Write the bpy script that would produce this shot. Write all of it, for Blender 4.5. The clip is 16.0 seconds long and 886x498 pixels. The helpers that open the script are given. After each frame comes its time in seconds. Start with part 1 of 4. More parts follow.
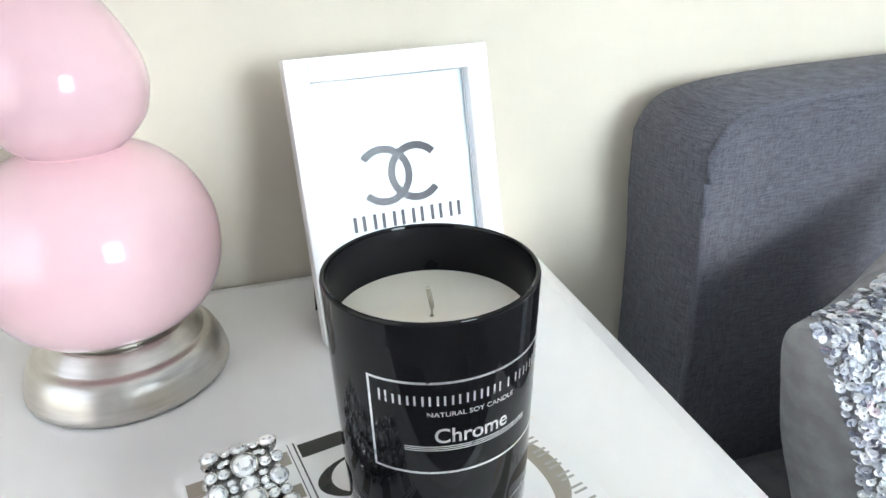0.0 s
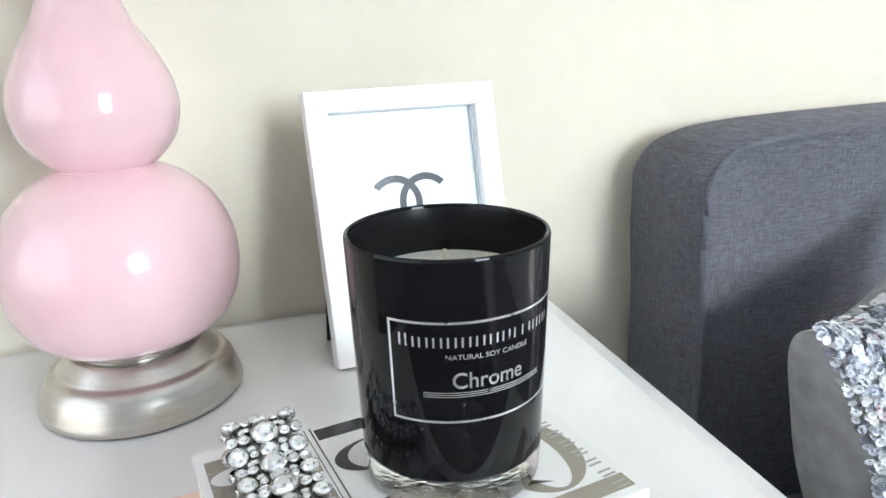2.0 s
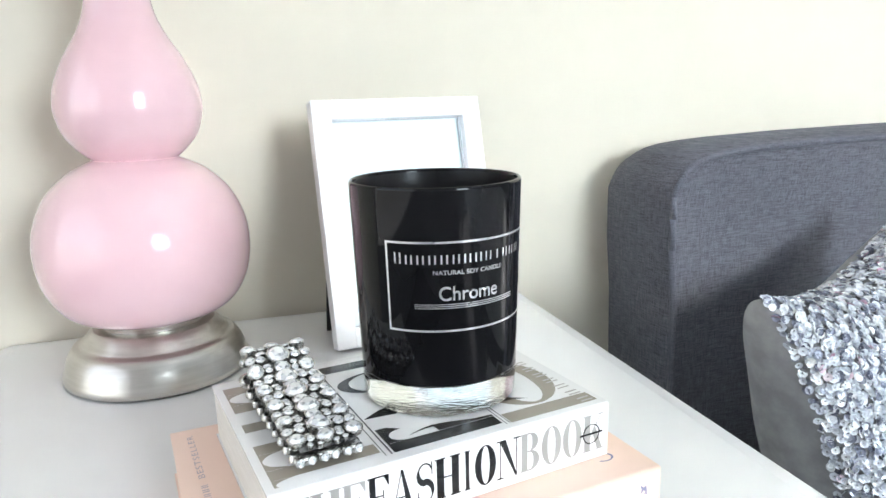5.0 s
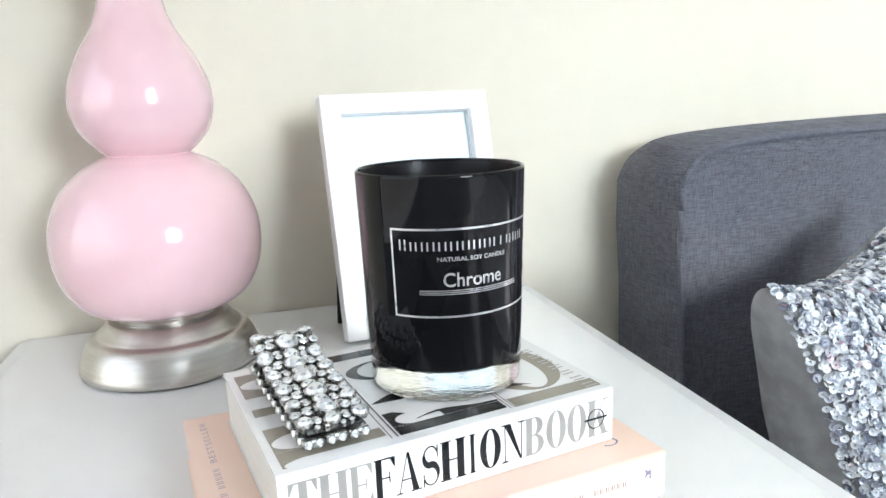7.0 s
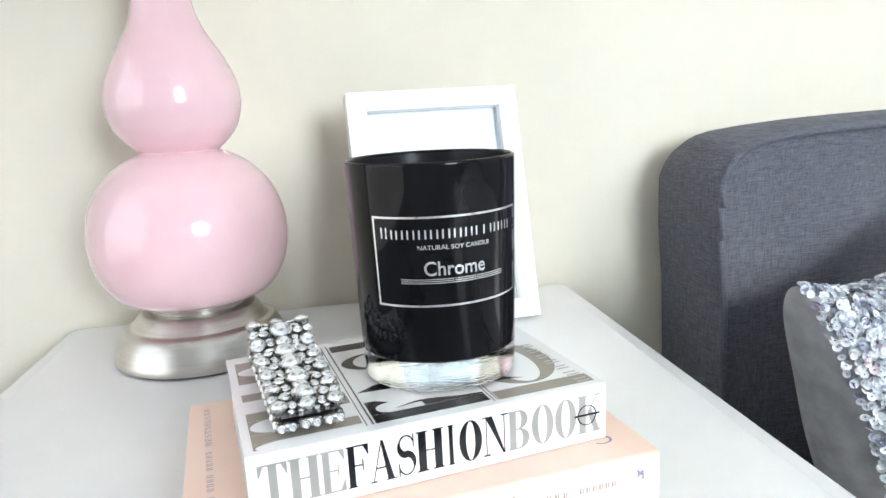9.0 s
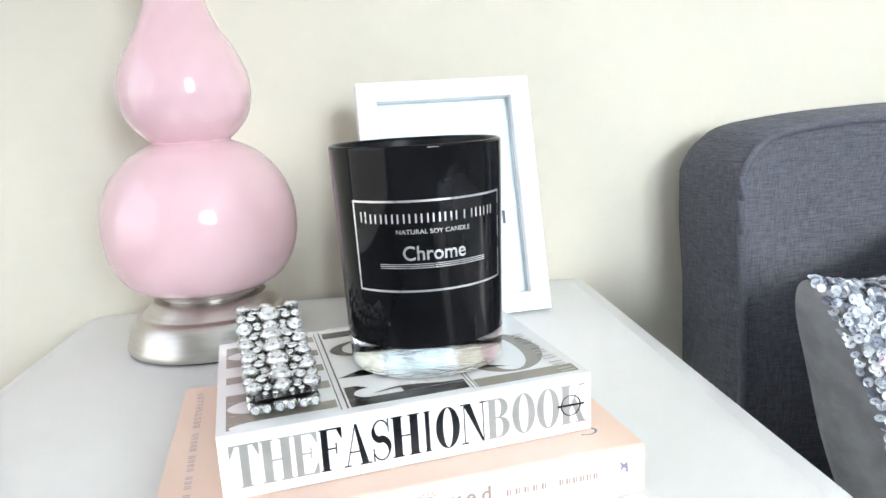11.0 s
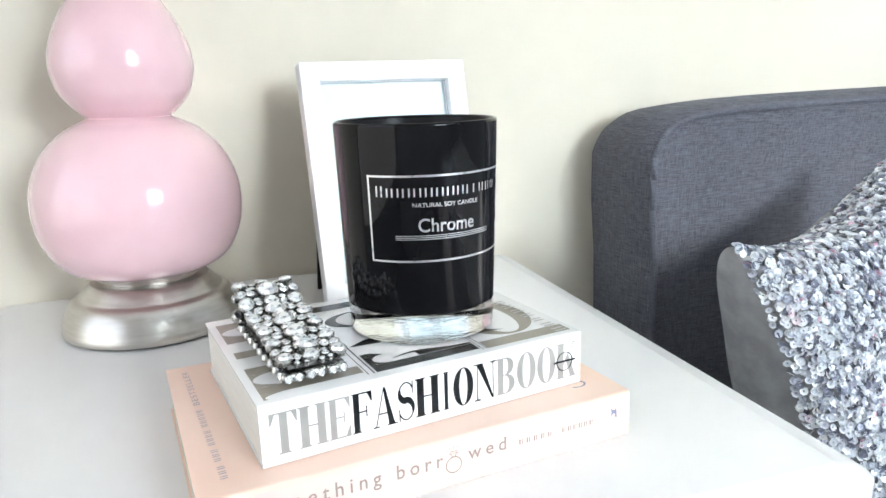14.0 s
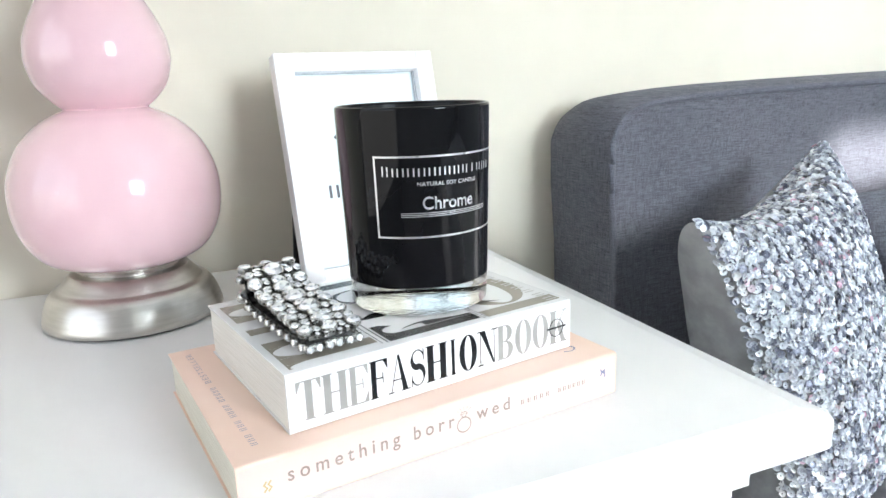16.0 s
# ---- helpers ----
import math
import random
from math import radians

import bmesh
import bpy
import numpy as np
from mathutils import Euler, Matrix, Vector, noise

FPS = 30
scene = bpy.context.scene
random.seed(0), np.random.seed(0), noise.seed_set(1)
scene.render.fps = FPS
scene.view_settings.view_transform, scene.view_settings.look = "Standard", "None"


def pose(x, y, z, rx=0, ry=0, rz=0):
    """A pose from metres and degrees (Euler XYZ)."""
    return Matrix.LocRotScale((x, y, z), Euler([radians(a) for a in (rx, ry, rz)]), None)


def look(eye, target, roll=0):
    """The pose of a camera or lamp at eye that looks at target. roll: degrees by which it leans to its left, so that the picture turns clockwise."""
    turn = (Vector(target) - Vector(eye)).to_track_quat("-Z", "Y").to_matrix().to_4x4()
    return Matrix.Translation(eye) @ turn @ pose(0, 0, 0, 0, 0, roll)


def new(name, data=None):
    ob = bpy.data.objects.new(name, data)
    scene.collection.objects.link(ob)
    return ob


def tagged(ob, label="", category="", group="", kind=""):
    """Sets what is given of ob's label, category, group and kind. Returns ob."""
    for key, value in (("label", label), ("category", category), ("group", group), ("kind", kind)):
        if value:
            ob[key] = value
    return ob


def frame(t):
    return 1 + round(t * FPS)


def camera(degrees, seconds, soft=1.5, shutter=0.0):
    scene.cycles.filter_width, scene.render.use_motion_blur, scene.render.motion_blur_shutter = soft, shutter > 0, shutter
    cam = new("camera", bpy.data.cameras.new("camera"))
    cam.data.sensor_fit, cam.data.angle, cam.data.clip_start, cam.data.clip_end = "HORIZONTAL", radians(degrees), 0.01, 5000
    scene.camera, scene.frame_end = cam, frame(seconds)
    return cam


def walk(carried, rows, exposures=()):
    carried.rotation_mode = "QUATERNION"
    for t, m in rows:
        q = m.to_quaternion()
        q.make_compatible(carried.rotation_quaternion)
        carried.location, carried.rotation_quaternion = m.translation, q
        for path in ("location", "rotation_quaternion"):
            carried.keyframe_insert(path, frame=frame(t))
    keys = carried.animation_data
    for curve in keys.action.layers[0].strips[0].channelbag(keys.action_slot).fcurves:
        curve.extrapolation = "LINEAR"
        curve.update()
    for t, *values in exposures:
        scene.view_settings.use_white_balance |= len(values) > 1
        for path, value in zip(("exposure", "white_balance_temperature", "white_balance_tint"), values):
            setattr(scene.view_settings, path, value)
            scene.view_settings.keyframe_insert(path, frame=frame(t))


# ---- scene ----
cam = camera(65.0, 16.0)
PATH = [
    (0, (-0.0518, -0.1895, 0.9371), (0.0472, 0.1575, 0.7646), -1.40),
    (0.5, (-0.0523, -0.1894, 0.9260), (0.0478, 0.1609, 0.7606), -1.61),
    (1, (-0.0535, -0.2002, 0.9120), (0.0470, 0.1549, 0.7577), -1.85),
    (1.5, (-0.0584, -0.2121, 0.9041), (0.0434, 0.1495, 0.7669), -1.60),
    (2, (-0.0680, -0.2220, 0.8939), (0.0364, 0.1447, 0.7729), -1.65),
    (2.5, (-0.0721, -0.2326, 0.8823), (0.0345, 0.1366, 0.7712), -1.86),
    (3, (-0.0755, -0.2437, 0.8713), (0.0355, 0.1263, 0.7677), -1.38),
    (3.5, (-0.0788, -0.2581, 0.8657), (0.0314, 0.1141, 0.7692), -1.37),
    (4, (-0.0813, -0.2706, 0.8572), (0.0301, 0.1026, 0.7660), -1.24),
    (6.5, (-0.0888, -0.2958, 0.8541), (0.0188, 0.0797, 0.7680), -1.76),
    (7, (-0.0832, -0.2946, 0.8513), (0.0203, 0.0817, 0.7640), -2.02),
    (7.5, (-0.0726, -0.2956, 0.8481), (0.0248, 0.0826, 0.7620), -2.62),
    (8, (-0.0586, -0.3004, 0.8478), (0.0306, 0.0801, 0.7625), -3.05),
    (8.5, (-0.0499, -0.3025, 0.8450), (0.0248, 0.0814, 0.7614), -3.04),
    (11, (-0.0128, -0.3050, 0.8328), (0.0239, 0.0849, 0.7513), -3.21),
    (11.5, (-0.0210, -0.3063, 0.8325), (0.0222, 0.0822, 0.7476), -2.80),
    (12, (-0.0275, -0.3016, 0.8284), (0.0224, 0.0851, 0.7390), -2.60),
    (12.5, (-0.0360, -0.3008, 0.8294), (0.0228, 0.0840, 0.7371), -2.57),
    (13, (-0.0501, -0.3044, 0.8326), (0.0279, 0.0763, 0.7379), -2.22),
    (13.5, (-0.0669, -0.3093, 0.8346), (0.0281, 0.0680, 0.7417), -1.84),
    (14, (-0.0855, -0.3123, 0.8344), (0.0275, 0.0597, 0.7407), -1.66),
    (14.5, (-0.1046, -0.3093, 0.8330), (0.0238, 0.0568, 0.7356), -1.71),
    (15, (-0.1156, -0.3111, 0.8319), (0.0246, 0.0504, 0.7337), -1.97),
    (15.5, (-0.1180, -0.3191, 0.8307), (0.0281, 0.0404, 0.7335), -1.84),
    (16, (-0.1241, -0.3239, 0.8306), (0.0220, 0.0356, 0.7336), -2.00),
]
walk(cam, [(t, look(eye, target, roll)) for t, eye, target, roll in PATH], exposures=[(0, 2.54), (16, 2.53)])

# ---- daylight: pale sky behind the windows, plus an unseen west fill ----
sky_world = bpy.data.worlds.new("sky")
scene.world = sky_world
sky_world.use_nodes = True
wn = sky_world.node_tree.nodes
sky = wn.new("ShaderNodeTexSky")
sky.sky_type = "NISHITA"
sky.sun_disc = False
sky.sun_elevation, sky.sun_rotation = radians(31), radians(159.4)
wn["Background"].inputs["Strength"].default_value = 0.05
sky_world.node_tree.links.new(sky.outputs["Color"], wn["Background"].inputs["Color"])


def window_light(name, m, width, height, watts, colour):
    lamp = bpy.data.lights.new(name, "AREA")
    lamp.shape, lamp.size, lamp.size_y, lamp.energy, lamp.color = "RECTANGLE", width, height, watts, colour
    ob = new(name, lamp)
    ob.matrix_world = m
    return ob


# room: x -1.7..2.4, y -2.0..0.385, z 0..2.5
X0, X1, Y0, Y1, ZC = -1.7, 2.4, -2.0, 0.385, 2.5
WIN_S = (0.45, 1.06, 0.92, 1.64)  # south window: x0, x1, z0, z1
WIN_PATCH = (1.444, 2.38, 1.75, 2.345)  # unseen south opening shaped to throw the sun patch: x0, x1, z0, z1
window_light("south_daylight", look((0.755, Y0 + 0.02, 1.28), (0.755, 0.3, 1.28)), 0.60, 0.71, 6.1, (0.76, 0.90, 1.0))
WIN_FILL = (-1.80, 0.32, 0.35, 2.20)  # west opening, added for the fill: y0, y1, z0, z1
# broad fill lamp without a known source, lifts the left-hand faces
window_light("west_fill", look((X0 + 0.02, -0.74, 1.275), (0.0, -0.74, 1.275)), 2.10, 1.84, 2.7, (1.0, 0.98, 0.97))
sun = new("sun", bpy.data.lights.new("sun", "SUN"))
sun.data.energy, sun.data.angle, sun.data.color = 5.0, radians(1.2), (1.0, 0.98, 0.95)
sun.matrix_world = look((0.30, -0.80, 0.52), (0, 0, 0))


# ---- materials ----
def material(name, colour, rough=0.5, metal=0.0, coat=0.0, ior=1.45):
    m = bpy.data.materials.new(name)
    m.use_nodes = True
    b = m.node_tree.nodes["Principled BSDF"]
    b.inputs["Base Color"].default_value = (*colour, 1)
    b.inputs["Roughness"].default_value = rough
    b.inputs["Metallic"].default_value = metal
    b.inputs["Coat Weight"].default_value = coat
    b.inputs["IOR"].default_value = ior
    return m


def node(m, kind, **sockets):
    n = m.node_tree.nodes.new(kind)
    for key, value in sockets.items():
        n.inputs[key.replace("_", " ")].default_value = value
    return n


def wire(m, a, out, b, into):
    m.node_tree.links.new(a.outputs[out], b.inputs[into])


def grain(m, scale, c0, c1, lo=0.35, hi=0.65, bump=0.0, detail=4.0, rough=None, stretch=None, depth=0.0005):
    """Mottles the base colour between c0 and c1, with a little relief and uneven gloss."""
    b = m.node_tree.nodes["Principled BSDF"]
    co = node(m, "ShaderNodeTexCoord")
    mp = node(m, "ShaderNodeMapping")
    if stretch:
        mp.inputs["Scale"].default_value = stretch
    tex = node(m, "ShaderNodeTexNoise", Scale=scale, Detail=detail)
    ramp = node(m, "ShaderNodeValToRGB")
    ramp.color_ramp.elements[0].position, ramp.color_ramp.elements[1].position = lo, hi
    ramp.color_ramp.elements[0].color, ramp.color_ramp.elements[1].color = (*c0, 1), (*c1, 1)
    wire(m, co, "Object", mp, "Vector")
    wire(m, mp, "Vector", tex, "Vector")
    wire(m, tex, "Fac", ramp, "Fac")
    wire(m, ramp, "Color", b, "Base Color")
    if bump:
        bp = node(m, "ShaderNodeBump", Strength=bump, Distance=depth)
        fine = node(m, "ShaderNodeTexNoise", Scale=scale * 6, Detail=3.0)
        wire(m, mp, "Vector", fine, "Vector")
        wire(m, fine, "Fac", bp, "Height")
        wire(m, bp, "Normal", b, "Normal")
    if rough:
        rr = node(m, "ShaderNodeMapRange", To_Min=rough[0], To_Max=rough[1])
        wire(m, tex, "Fac", rr, "Value")
        wire(m, rr, "Result", b, "Roughness")
    return m


def weave(name, dark, light, pitch):
    """Woven cloth: crossing threads with slubs, from two stretched noises."""
    m = material(name, dark, 0.9)
    b = m.node_tree.nodes["Principled BSDF"]
    b.inputs["Sheen Weight"].default_value = 0.05
    co = node(m, "ShaderNodeTexCoord")
    out = []
    for s in ((1, 1, 14), (14, 14, 1)):
        mp = node(m, "ShaderNodeMapping")
        mp.inputs["Scale"].default_value = s
        tx = node(m, "ShaderNodeTexNoise", Scale=1 / pitch / 14, Detail=5.0, Roughness=0.7)
        wire(m, co, "Object", mp, "Vector")
        wire(m, mp, "Vector", tx, "Vector")
        out.append(tx)
    add = node(m, "ShaderNodeMath")
    wire(m, out[0], "Fac", add, 0)
    wire(m, out[1], "Fac", add, 1)
    ramp = node(m, "ShaderNodeValToRGB")
    ramp.color_ramp.elements[0].position, ramp.color_ramp.elements[1].position = 0.36, 0.64
    ramp.color_ramp.elements[0].color, ramp.color_ramp.elements[1].color = (*dark, 1), (*light, 1)
    half = node(m, "ShaderNodeMath")
    half.operation = "MULTIPLY"
    half.inputs[1].default_value = 0.5
    wire(m, add, 0, half, 0)
    wire(m, half, 0, ramp, "Fac")
    wire(m, ramp, "Color", b, "Base Color")
    bp = node(m, "ShaderNodeBump", Strength=0.5, Distance=0.0006)
    wire(m, half, 0, bp, "Height")
    wire(m, bp, "Normal", b, "Normal")
    return m


WALL = grain(material("cream_wall_paint", (0.765, 0.718, 0.61), 0.75), 3, (0.755, 0.708, 0.60), (0.785, 0.738, 0.635), bump=0.12, depth=0.0008)
ROOM = grain(material("grey_wall_paint", (0.52, 0.52, 0.54), 0.8), 3, (0.50, 0.50, 0.52), (0.54, 0.54, 0.56), bump=0.1)
CEIL = grain(material("ceiling_paint", (0.85, 0.85, 0.84), 0.9), 4, (0.83, 0.83, 0.82), (0.87, 0.87, 0.86))
FLOOR = grain(material("dark_boards", (0.06, 0.055, 0.05), 0.6), 5, (0.05, 0.045, 0.04), (0.08, 0.07, 0.065), bump=0.2, stretch=(1, 8, 1))
WHITE_PAINT = grain(material("satin_white_lacquer", (0.80, 0.80, 0.80), 0.32, coat=0.15), 9, (0.785, 0.785, 0.785), (0.815, 0.815, 0.815), bump=0.05, rough=(0.26, 0.40))
PINK = grain(material("pink_glazed_ceramic", (0.82, 0.555, 0.60), 0.16, coat=0.8), 12, (0.805, 0.54, 0.585), (0.84, 0.58, 0.625), bump=0.02, rough=(0.1, 0.2))
NICKEL = grain(material("brushed_nickel", (0.62, 0.59, 0.55), 0.30, 1.0), 40, (0.585, 0.555, 0.515), (0.655, 0.625, 0.585), bump=0.02, stretch=(1, 1, 12), rough=(0.27, 0.36), depth=0.0001)
HEADCLOTH = weave("charcoal_linen", (0.038, 0.039, 0.050), (0.170, 0.174, 0.210), 0.0010)
PIPECLOTH = weave("piping_linen", (0.050, 0.052, 0.066), (0.170, 0.175, 0.215), 0.0008)
GREYCLOTH = grain(material("grey_cotton", (0.30, 0.30, 0.31), 0.85), 60, (0.26, 0.26, 0.27), (0.35, 0.35, 0.36), bump=0.3)
BEDCLOTH = grain(material("dark_grey_blanket", (0.10, 0.10, 0.11), 0.9), 40, (0.08, 0.08, 0.09), (0.13, 0.13, 0.14), bump=0.4)
BLACKGLASS = grain(material("black_glazed_glass", (0.006, 0.006, 0.007), 0.04, ior=1.4), 20, (0.005, 0.005, 0.006), (0.008, 0.008, 0.009), rough=(0.02, 0.06))
BLACKGLASS.node_tree.nodes["Principled BSDF"].inputs["Specular IOR Level"].default_value = 0.30
BLACKLINING = grain(material("soft_black_lining", (0.008, 0.008, 0.009), 0.28), 30, (0.007, 0.007, 0.008), (0.011, 0.011, 0.012), rough=(0.24, 0.34))
BLACKLINING.node_tree.nodes["Principled BSDF"].inputs["Specular IOR Level"].default_value = 0.15
SILVER = grain(material("silver_foil", (0.80, 0.80, 0.80), 0.25, 0.85), 120, (0.72, 0.72, 0.73), (0.86, 0.86, 0.86), rough=(0.2, 0.4))
WAX = grain(material("cream_wax", (0.88, 0.85, 0.76), 0.45), 30, (0.86, 0.83, 0.74), (0.90, 0.87, 0.79), bump=0.05)
WAX.node_tree.nodes["Principled BSDF"].inputs["Subsurface Weight"].default_value = 0.2
WAX.node_tree.nodes["Principled BSDF"].inputs["Subsurface Radius"].default_value = (0.01, 0.008, 0.005)
WICK = grain(material("cotton_wick", (0.62, 0.58, 0.48), 0.9), 400, (0.52, 0.48, 0.38), (0.70, 0.66, 0.56), bump=0.4)
CARD_WHITE = grain(material("glossy_white_cover", (0.86, 0.86, 0.87), 0.22, coat=0.3), 14, (0.845, 0.845, 0.855), (0.875, 0.875, 0.88), bump=0.03, rough=(0.08, 0.18))
PAGES = grain(material("page_edges", (0.80, 0.78, 0.73), 0.85), 30, (0.72, 0.70, 0.65), (0.84, 0.82, 0.78), bump=0.5, stretch=(1, 1, 60), depth=0.0003)
PAGES_CREAM = grain(material("cream_page_edges", (0.80, 0.75, 0.64), 0.85), 30, (0.70, 0.65, 0.55), (0.82, 0.78, 0.68), bump=0.5, stretch=(1, 1, 60), depth=0.0003)
TAUPE = grain(material("taupe_print", (0.33, 0.30, 0.255), 0.14, coat=0.2), 20, (0.31, 0.28, 0.235), (0.35, 0.32, 0.275))
GREYINK = grain(material("grey_print", (0.33, 0.32, 0.31), 0.3), 60, (0.31, 0.30, 0.29), (0.36, 0.35, 0.34))
BLACKINK = grain(material("black_print", (0.010, 0.010, 0.012), 0.12), 60, (0.010, 0.010, 0.012), (0.018, 0.018, 0.020))
PEACH = grain(material("peach_cover", (0.86, 0.64, 0.53), 0.38, coat=0.1), 10, (0.845, 0.62, 0.51), (0.875, 0.665, 0.56), bump=0.04, rough=(0.32, 0.48))
# the cover's peach again for the spine, washed out to imitate light on it
LIT_PEACH = grain(material("lit_peach_spine", (0.77, 0.605, 0.55), 0.38, coat=0.1), 10, (0.76, 0.59, 0.535), (0.78, 0.62, 0.565), bump=0.04, rough=(0.32, 0.48))
BROWNINK = grain(material("dusty_brown_print", (0.33, 0.25, 0.22), 0.4), 60, (0.30, 0.22, 0.19), (0.36, 0.28, 0.25))
MAUVEINK = grain(material("pale_mauve_print", (0.46, 0.38, 0.42), 0.4), 60, (0.43, 0.35, 0.39), (0.50, 0.42, 0.46))
VIOLETINK = grain(material("grey_violet_print", (0.20, 0.19, 0.30), 0.4), 60, (0.18, 0.17, 0.28), (0.24, 0.23, 0.34))
GOLDINK = grain(material("gold_print", (0.52, 0.38, 0.18), 0.4), 60, (0.46, 0.33, 0.15), (0.58, 0.43, 0.22))
FRAMEWHITE = grain(material("white_frame_paint", (0.86, 0.86, 0.87), 0.3, coat=0.2), 20, (0.845, 0.845, 0.855), (0.875, 0.875, 0.885), bump=0.04)
PAPER = grain(material("print_paper", (0.64, 0.69, 0.72), 0.6), 40, (0.63, 0.68, 0.71), (0.65, 0.70, 0.73))
DARKINK = grain(material("charcoal_print", (0.06, 0.055, 0.065), 0.5), 60, (0.05, 0.045, 0.055), (0.075, 0.07, 0.08))
BLACKCARD = grain(material("black_card", (0.015, 0.015, 0.016), 0.6), 50, (0.012, 0.012, 0.013), (0.02, 0.02, 0.022))
GUNMETAL = grain(material("antique_silver", (0.16, 0.16, 0.16), 0.35, 0.9), 300, (0.02, 0.02, 0.02), (0.28, 0.28, 0.27), rough=(0.2, 0.5))
BEZEL = grain(material("bright_setting", (0.45, 0.44, 0.43), 0.25, 0.95), 300, (0.26, 0.26, 0.25), (0.76, 0.75, 0.73), rough=(0.15, 0.35))


def clear(name, tint, rough=0.0):
    m = material(name, tint, rough, ior=1.5)
    m.node_tree.nodes["Principled BSDF"].inputs["Transmission Weight"].default_value = 1.0
    return m


GLASS = clear("clear_glass", (0.97, 0.985, 0.98))
CAST = clear("uneven_cast_glass", (0.97, 0.985, 0.98))
cast_noise = node(CAST, "ShaderNodeTexNoise", Scale=300.0, Detail=2.0)
cast_place = node(CAST, "ShaderNodeTexCoord")
cast_bump = node(CAST, "ShaderNodeBump", Strength=0.45, Distance=0.0008)
wire(CAST, cast_place, "Object", cast_noise, "Vector")
wire(CAST, cast_noise, "Fac", cast_bump, "Height")
wire(CAST, cast_bump, "Normal", CAST.node_tree.nodes["Principled BSDF"], "Normal")
PANE = clear("pane_glass", (0.98, 0.99, 0.99))
PICTURE_PANE = clear("thin_acrylic", (0.97, 0.985, 0.99))
PICTURE_PANE.node_tree.nodes["Principled BSDF"].inputs["IOR"].default_value = 1.13


def stone_material():
    """Foil-backed crystal: sparkle painted in by giving each facet its own grey-to-white base colour."""
    m = material("foiled_crystal", (0.9, 0.9, 0.92), 0.08, 0.40, coat=1.0)
    b = m.node_tree.nodes["Principled BSDF"]
    info = node(m, "ShaderNodeNewGeometry")
    ramp = node(m, "ShaderNodeValToRGB")
    ramp.color_ramp.elements[0].color, ramp.color_ramp.elements[1].color = (0.36, 0.37, 0.40, 1), (1.0, 1.0, 0.99, 1)
    ramp.color_ramp.elements.new(0.4).color = (0.80, 0.82, 0.85, 1)
    wire(m, info, "Random Per Island", ramp, "Fac")
    wire(m, ramp, "Color", b, "Base Color")
    return m


STONE = stone_material()


def sequin_material():
    m = material("silver_sequins", (0.6, 0.62, 0.66), 0.32, 0.32)
    b = m.node_tree.nodes["Principled BSDF"]
    geo = node(m, "ShaderNodeNewGeometry")
    ramp = node(m, "ShaderNodeValToRGB")
    e = ramp.color_ramp.elements
    e[0].position, e[0].color = 0.0, (0.10, 0.105, 0.15, 1)
    e[1].position, e[1].color = 1.0, (0.92, 0.92, 0.93, 1)
    for at, c in ((0.18, (0.28, 0.30, 0.38, 1)), (0.38, (0.60, 0.63, 0.70, 1)), (0.7, (0.78, 0.81, 0.86, 1)), (0.955, (0.86, 0.87, 0.88, 1)), (0.965, (0.62, 0.40, 0.50, 1)), (0.978, (0.62, 0.40, 0.50, 1)), (0.985, (0.9, 0.9, 0.92, 1))):
        e.new(at).color = c
    wire(m, geo, "Random Per Island", ramp, "Fac")
    wire(m, ramp, "Color", b, "Base Color")
    return m


SEQUIN = sequin_material()


# ---- building helpers ----
def part(name, bm, mat, parent=None, label="", smooth=False):
    me = bpy.data.meshes.new(name)
    bmesh.ops.recalc_face_normals(bm, faces=bm.faces[:])
    bm.to_mesh(me)
    bm.free()
    me.materials.append(mat)
    if smooth:
        for p in me.polygons:
            p.use_smooth = True
        me.set_sharp_from_angle(angle=radians(35))
    ob = new(name, me)
    ob.parent = parent
    return tagged(ob, label)


def thing(name, m, label, category, group="", kind=""):
    ob = new(name)
    ob.empty_display_size = 0.02
    ob.matrix_world = m
    return tagged(ob, label, category, group, kind)


def box(x0, x1, y0, y1, z0, z1, bevel=0.0, segs=2, bm=None):
    own = bmesh.new()
    bmesh.ops.create_cube(own, size=1)
    for v in own.verts:
        v.co = ((x0 + x1) / 2 + v.co.x * (x1 - x0), (y0 + y1) / 2 + v.co.y * (y1 - y0), (z0 + z1) / 2 + v.co.z * (z1 - z0))
    if bevel:
        bmesh.ops.bevel(own, geom=own.edges[:], offset=bevel, segments=segs, profile=0.5, affect="EDGES")
    if bm is None:
        return own
    me = bpy.data.meshes.new("tmp")
    own.to_mesh(me)
    own.free()
    bm.from_mesh(me)
    bpy.data.meshes.remove(me)
    return bm


def lathe(profile, segs=96, closed=False):
    """Turns (radius, height) pairs round the z axis."""
    bm = bmesh.new()
    rings = []
    for r, z in profile:
        if r < 1e-6:
            rings.append([bm.verts.new((0, 0, z))])
        else:
            rings.append([bm.verts.new((r * math.cos(2 * math.pi * i / segs), r * math.sin(2 * math.pi * i / segs), z)) for i in range(segs)])
    pairs = list(zip(rings, rings[1:]))
    if closed:
        pairs.append((rings[-1], rings[0]))
    for a, b in pairs:
        for i in range(segs):
            j = (i + 1) % segs
            if len(a) == 1 and len(b) == 1:
                continue
            if len(a) == 1:
                bm.faces.new((a[0], b[i], b[j]))
            elif len(b) == 1:
                bm.faces.new((a[i], a[j], b[0]))
            else:
                bm.faces.new((a[i], a[j], b[j], b[i]))
    return bm


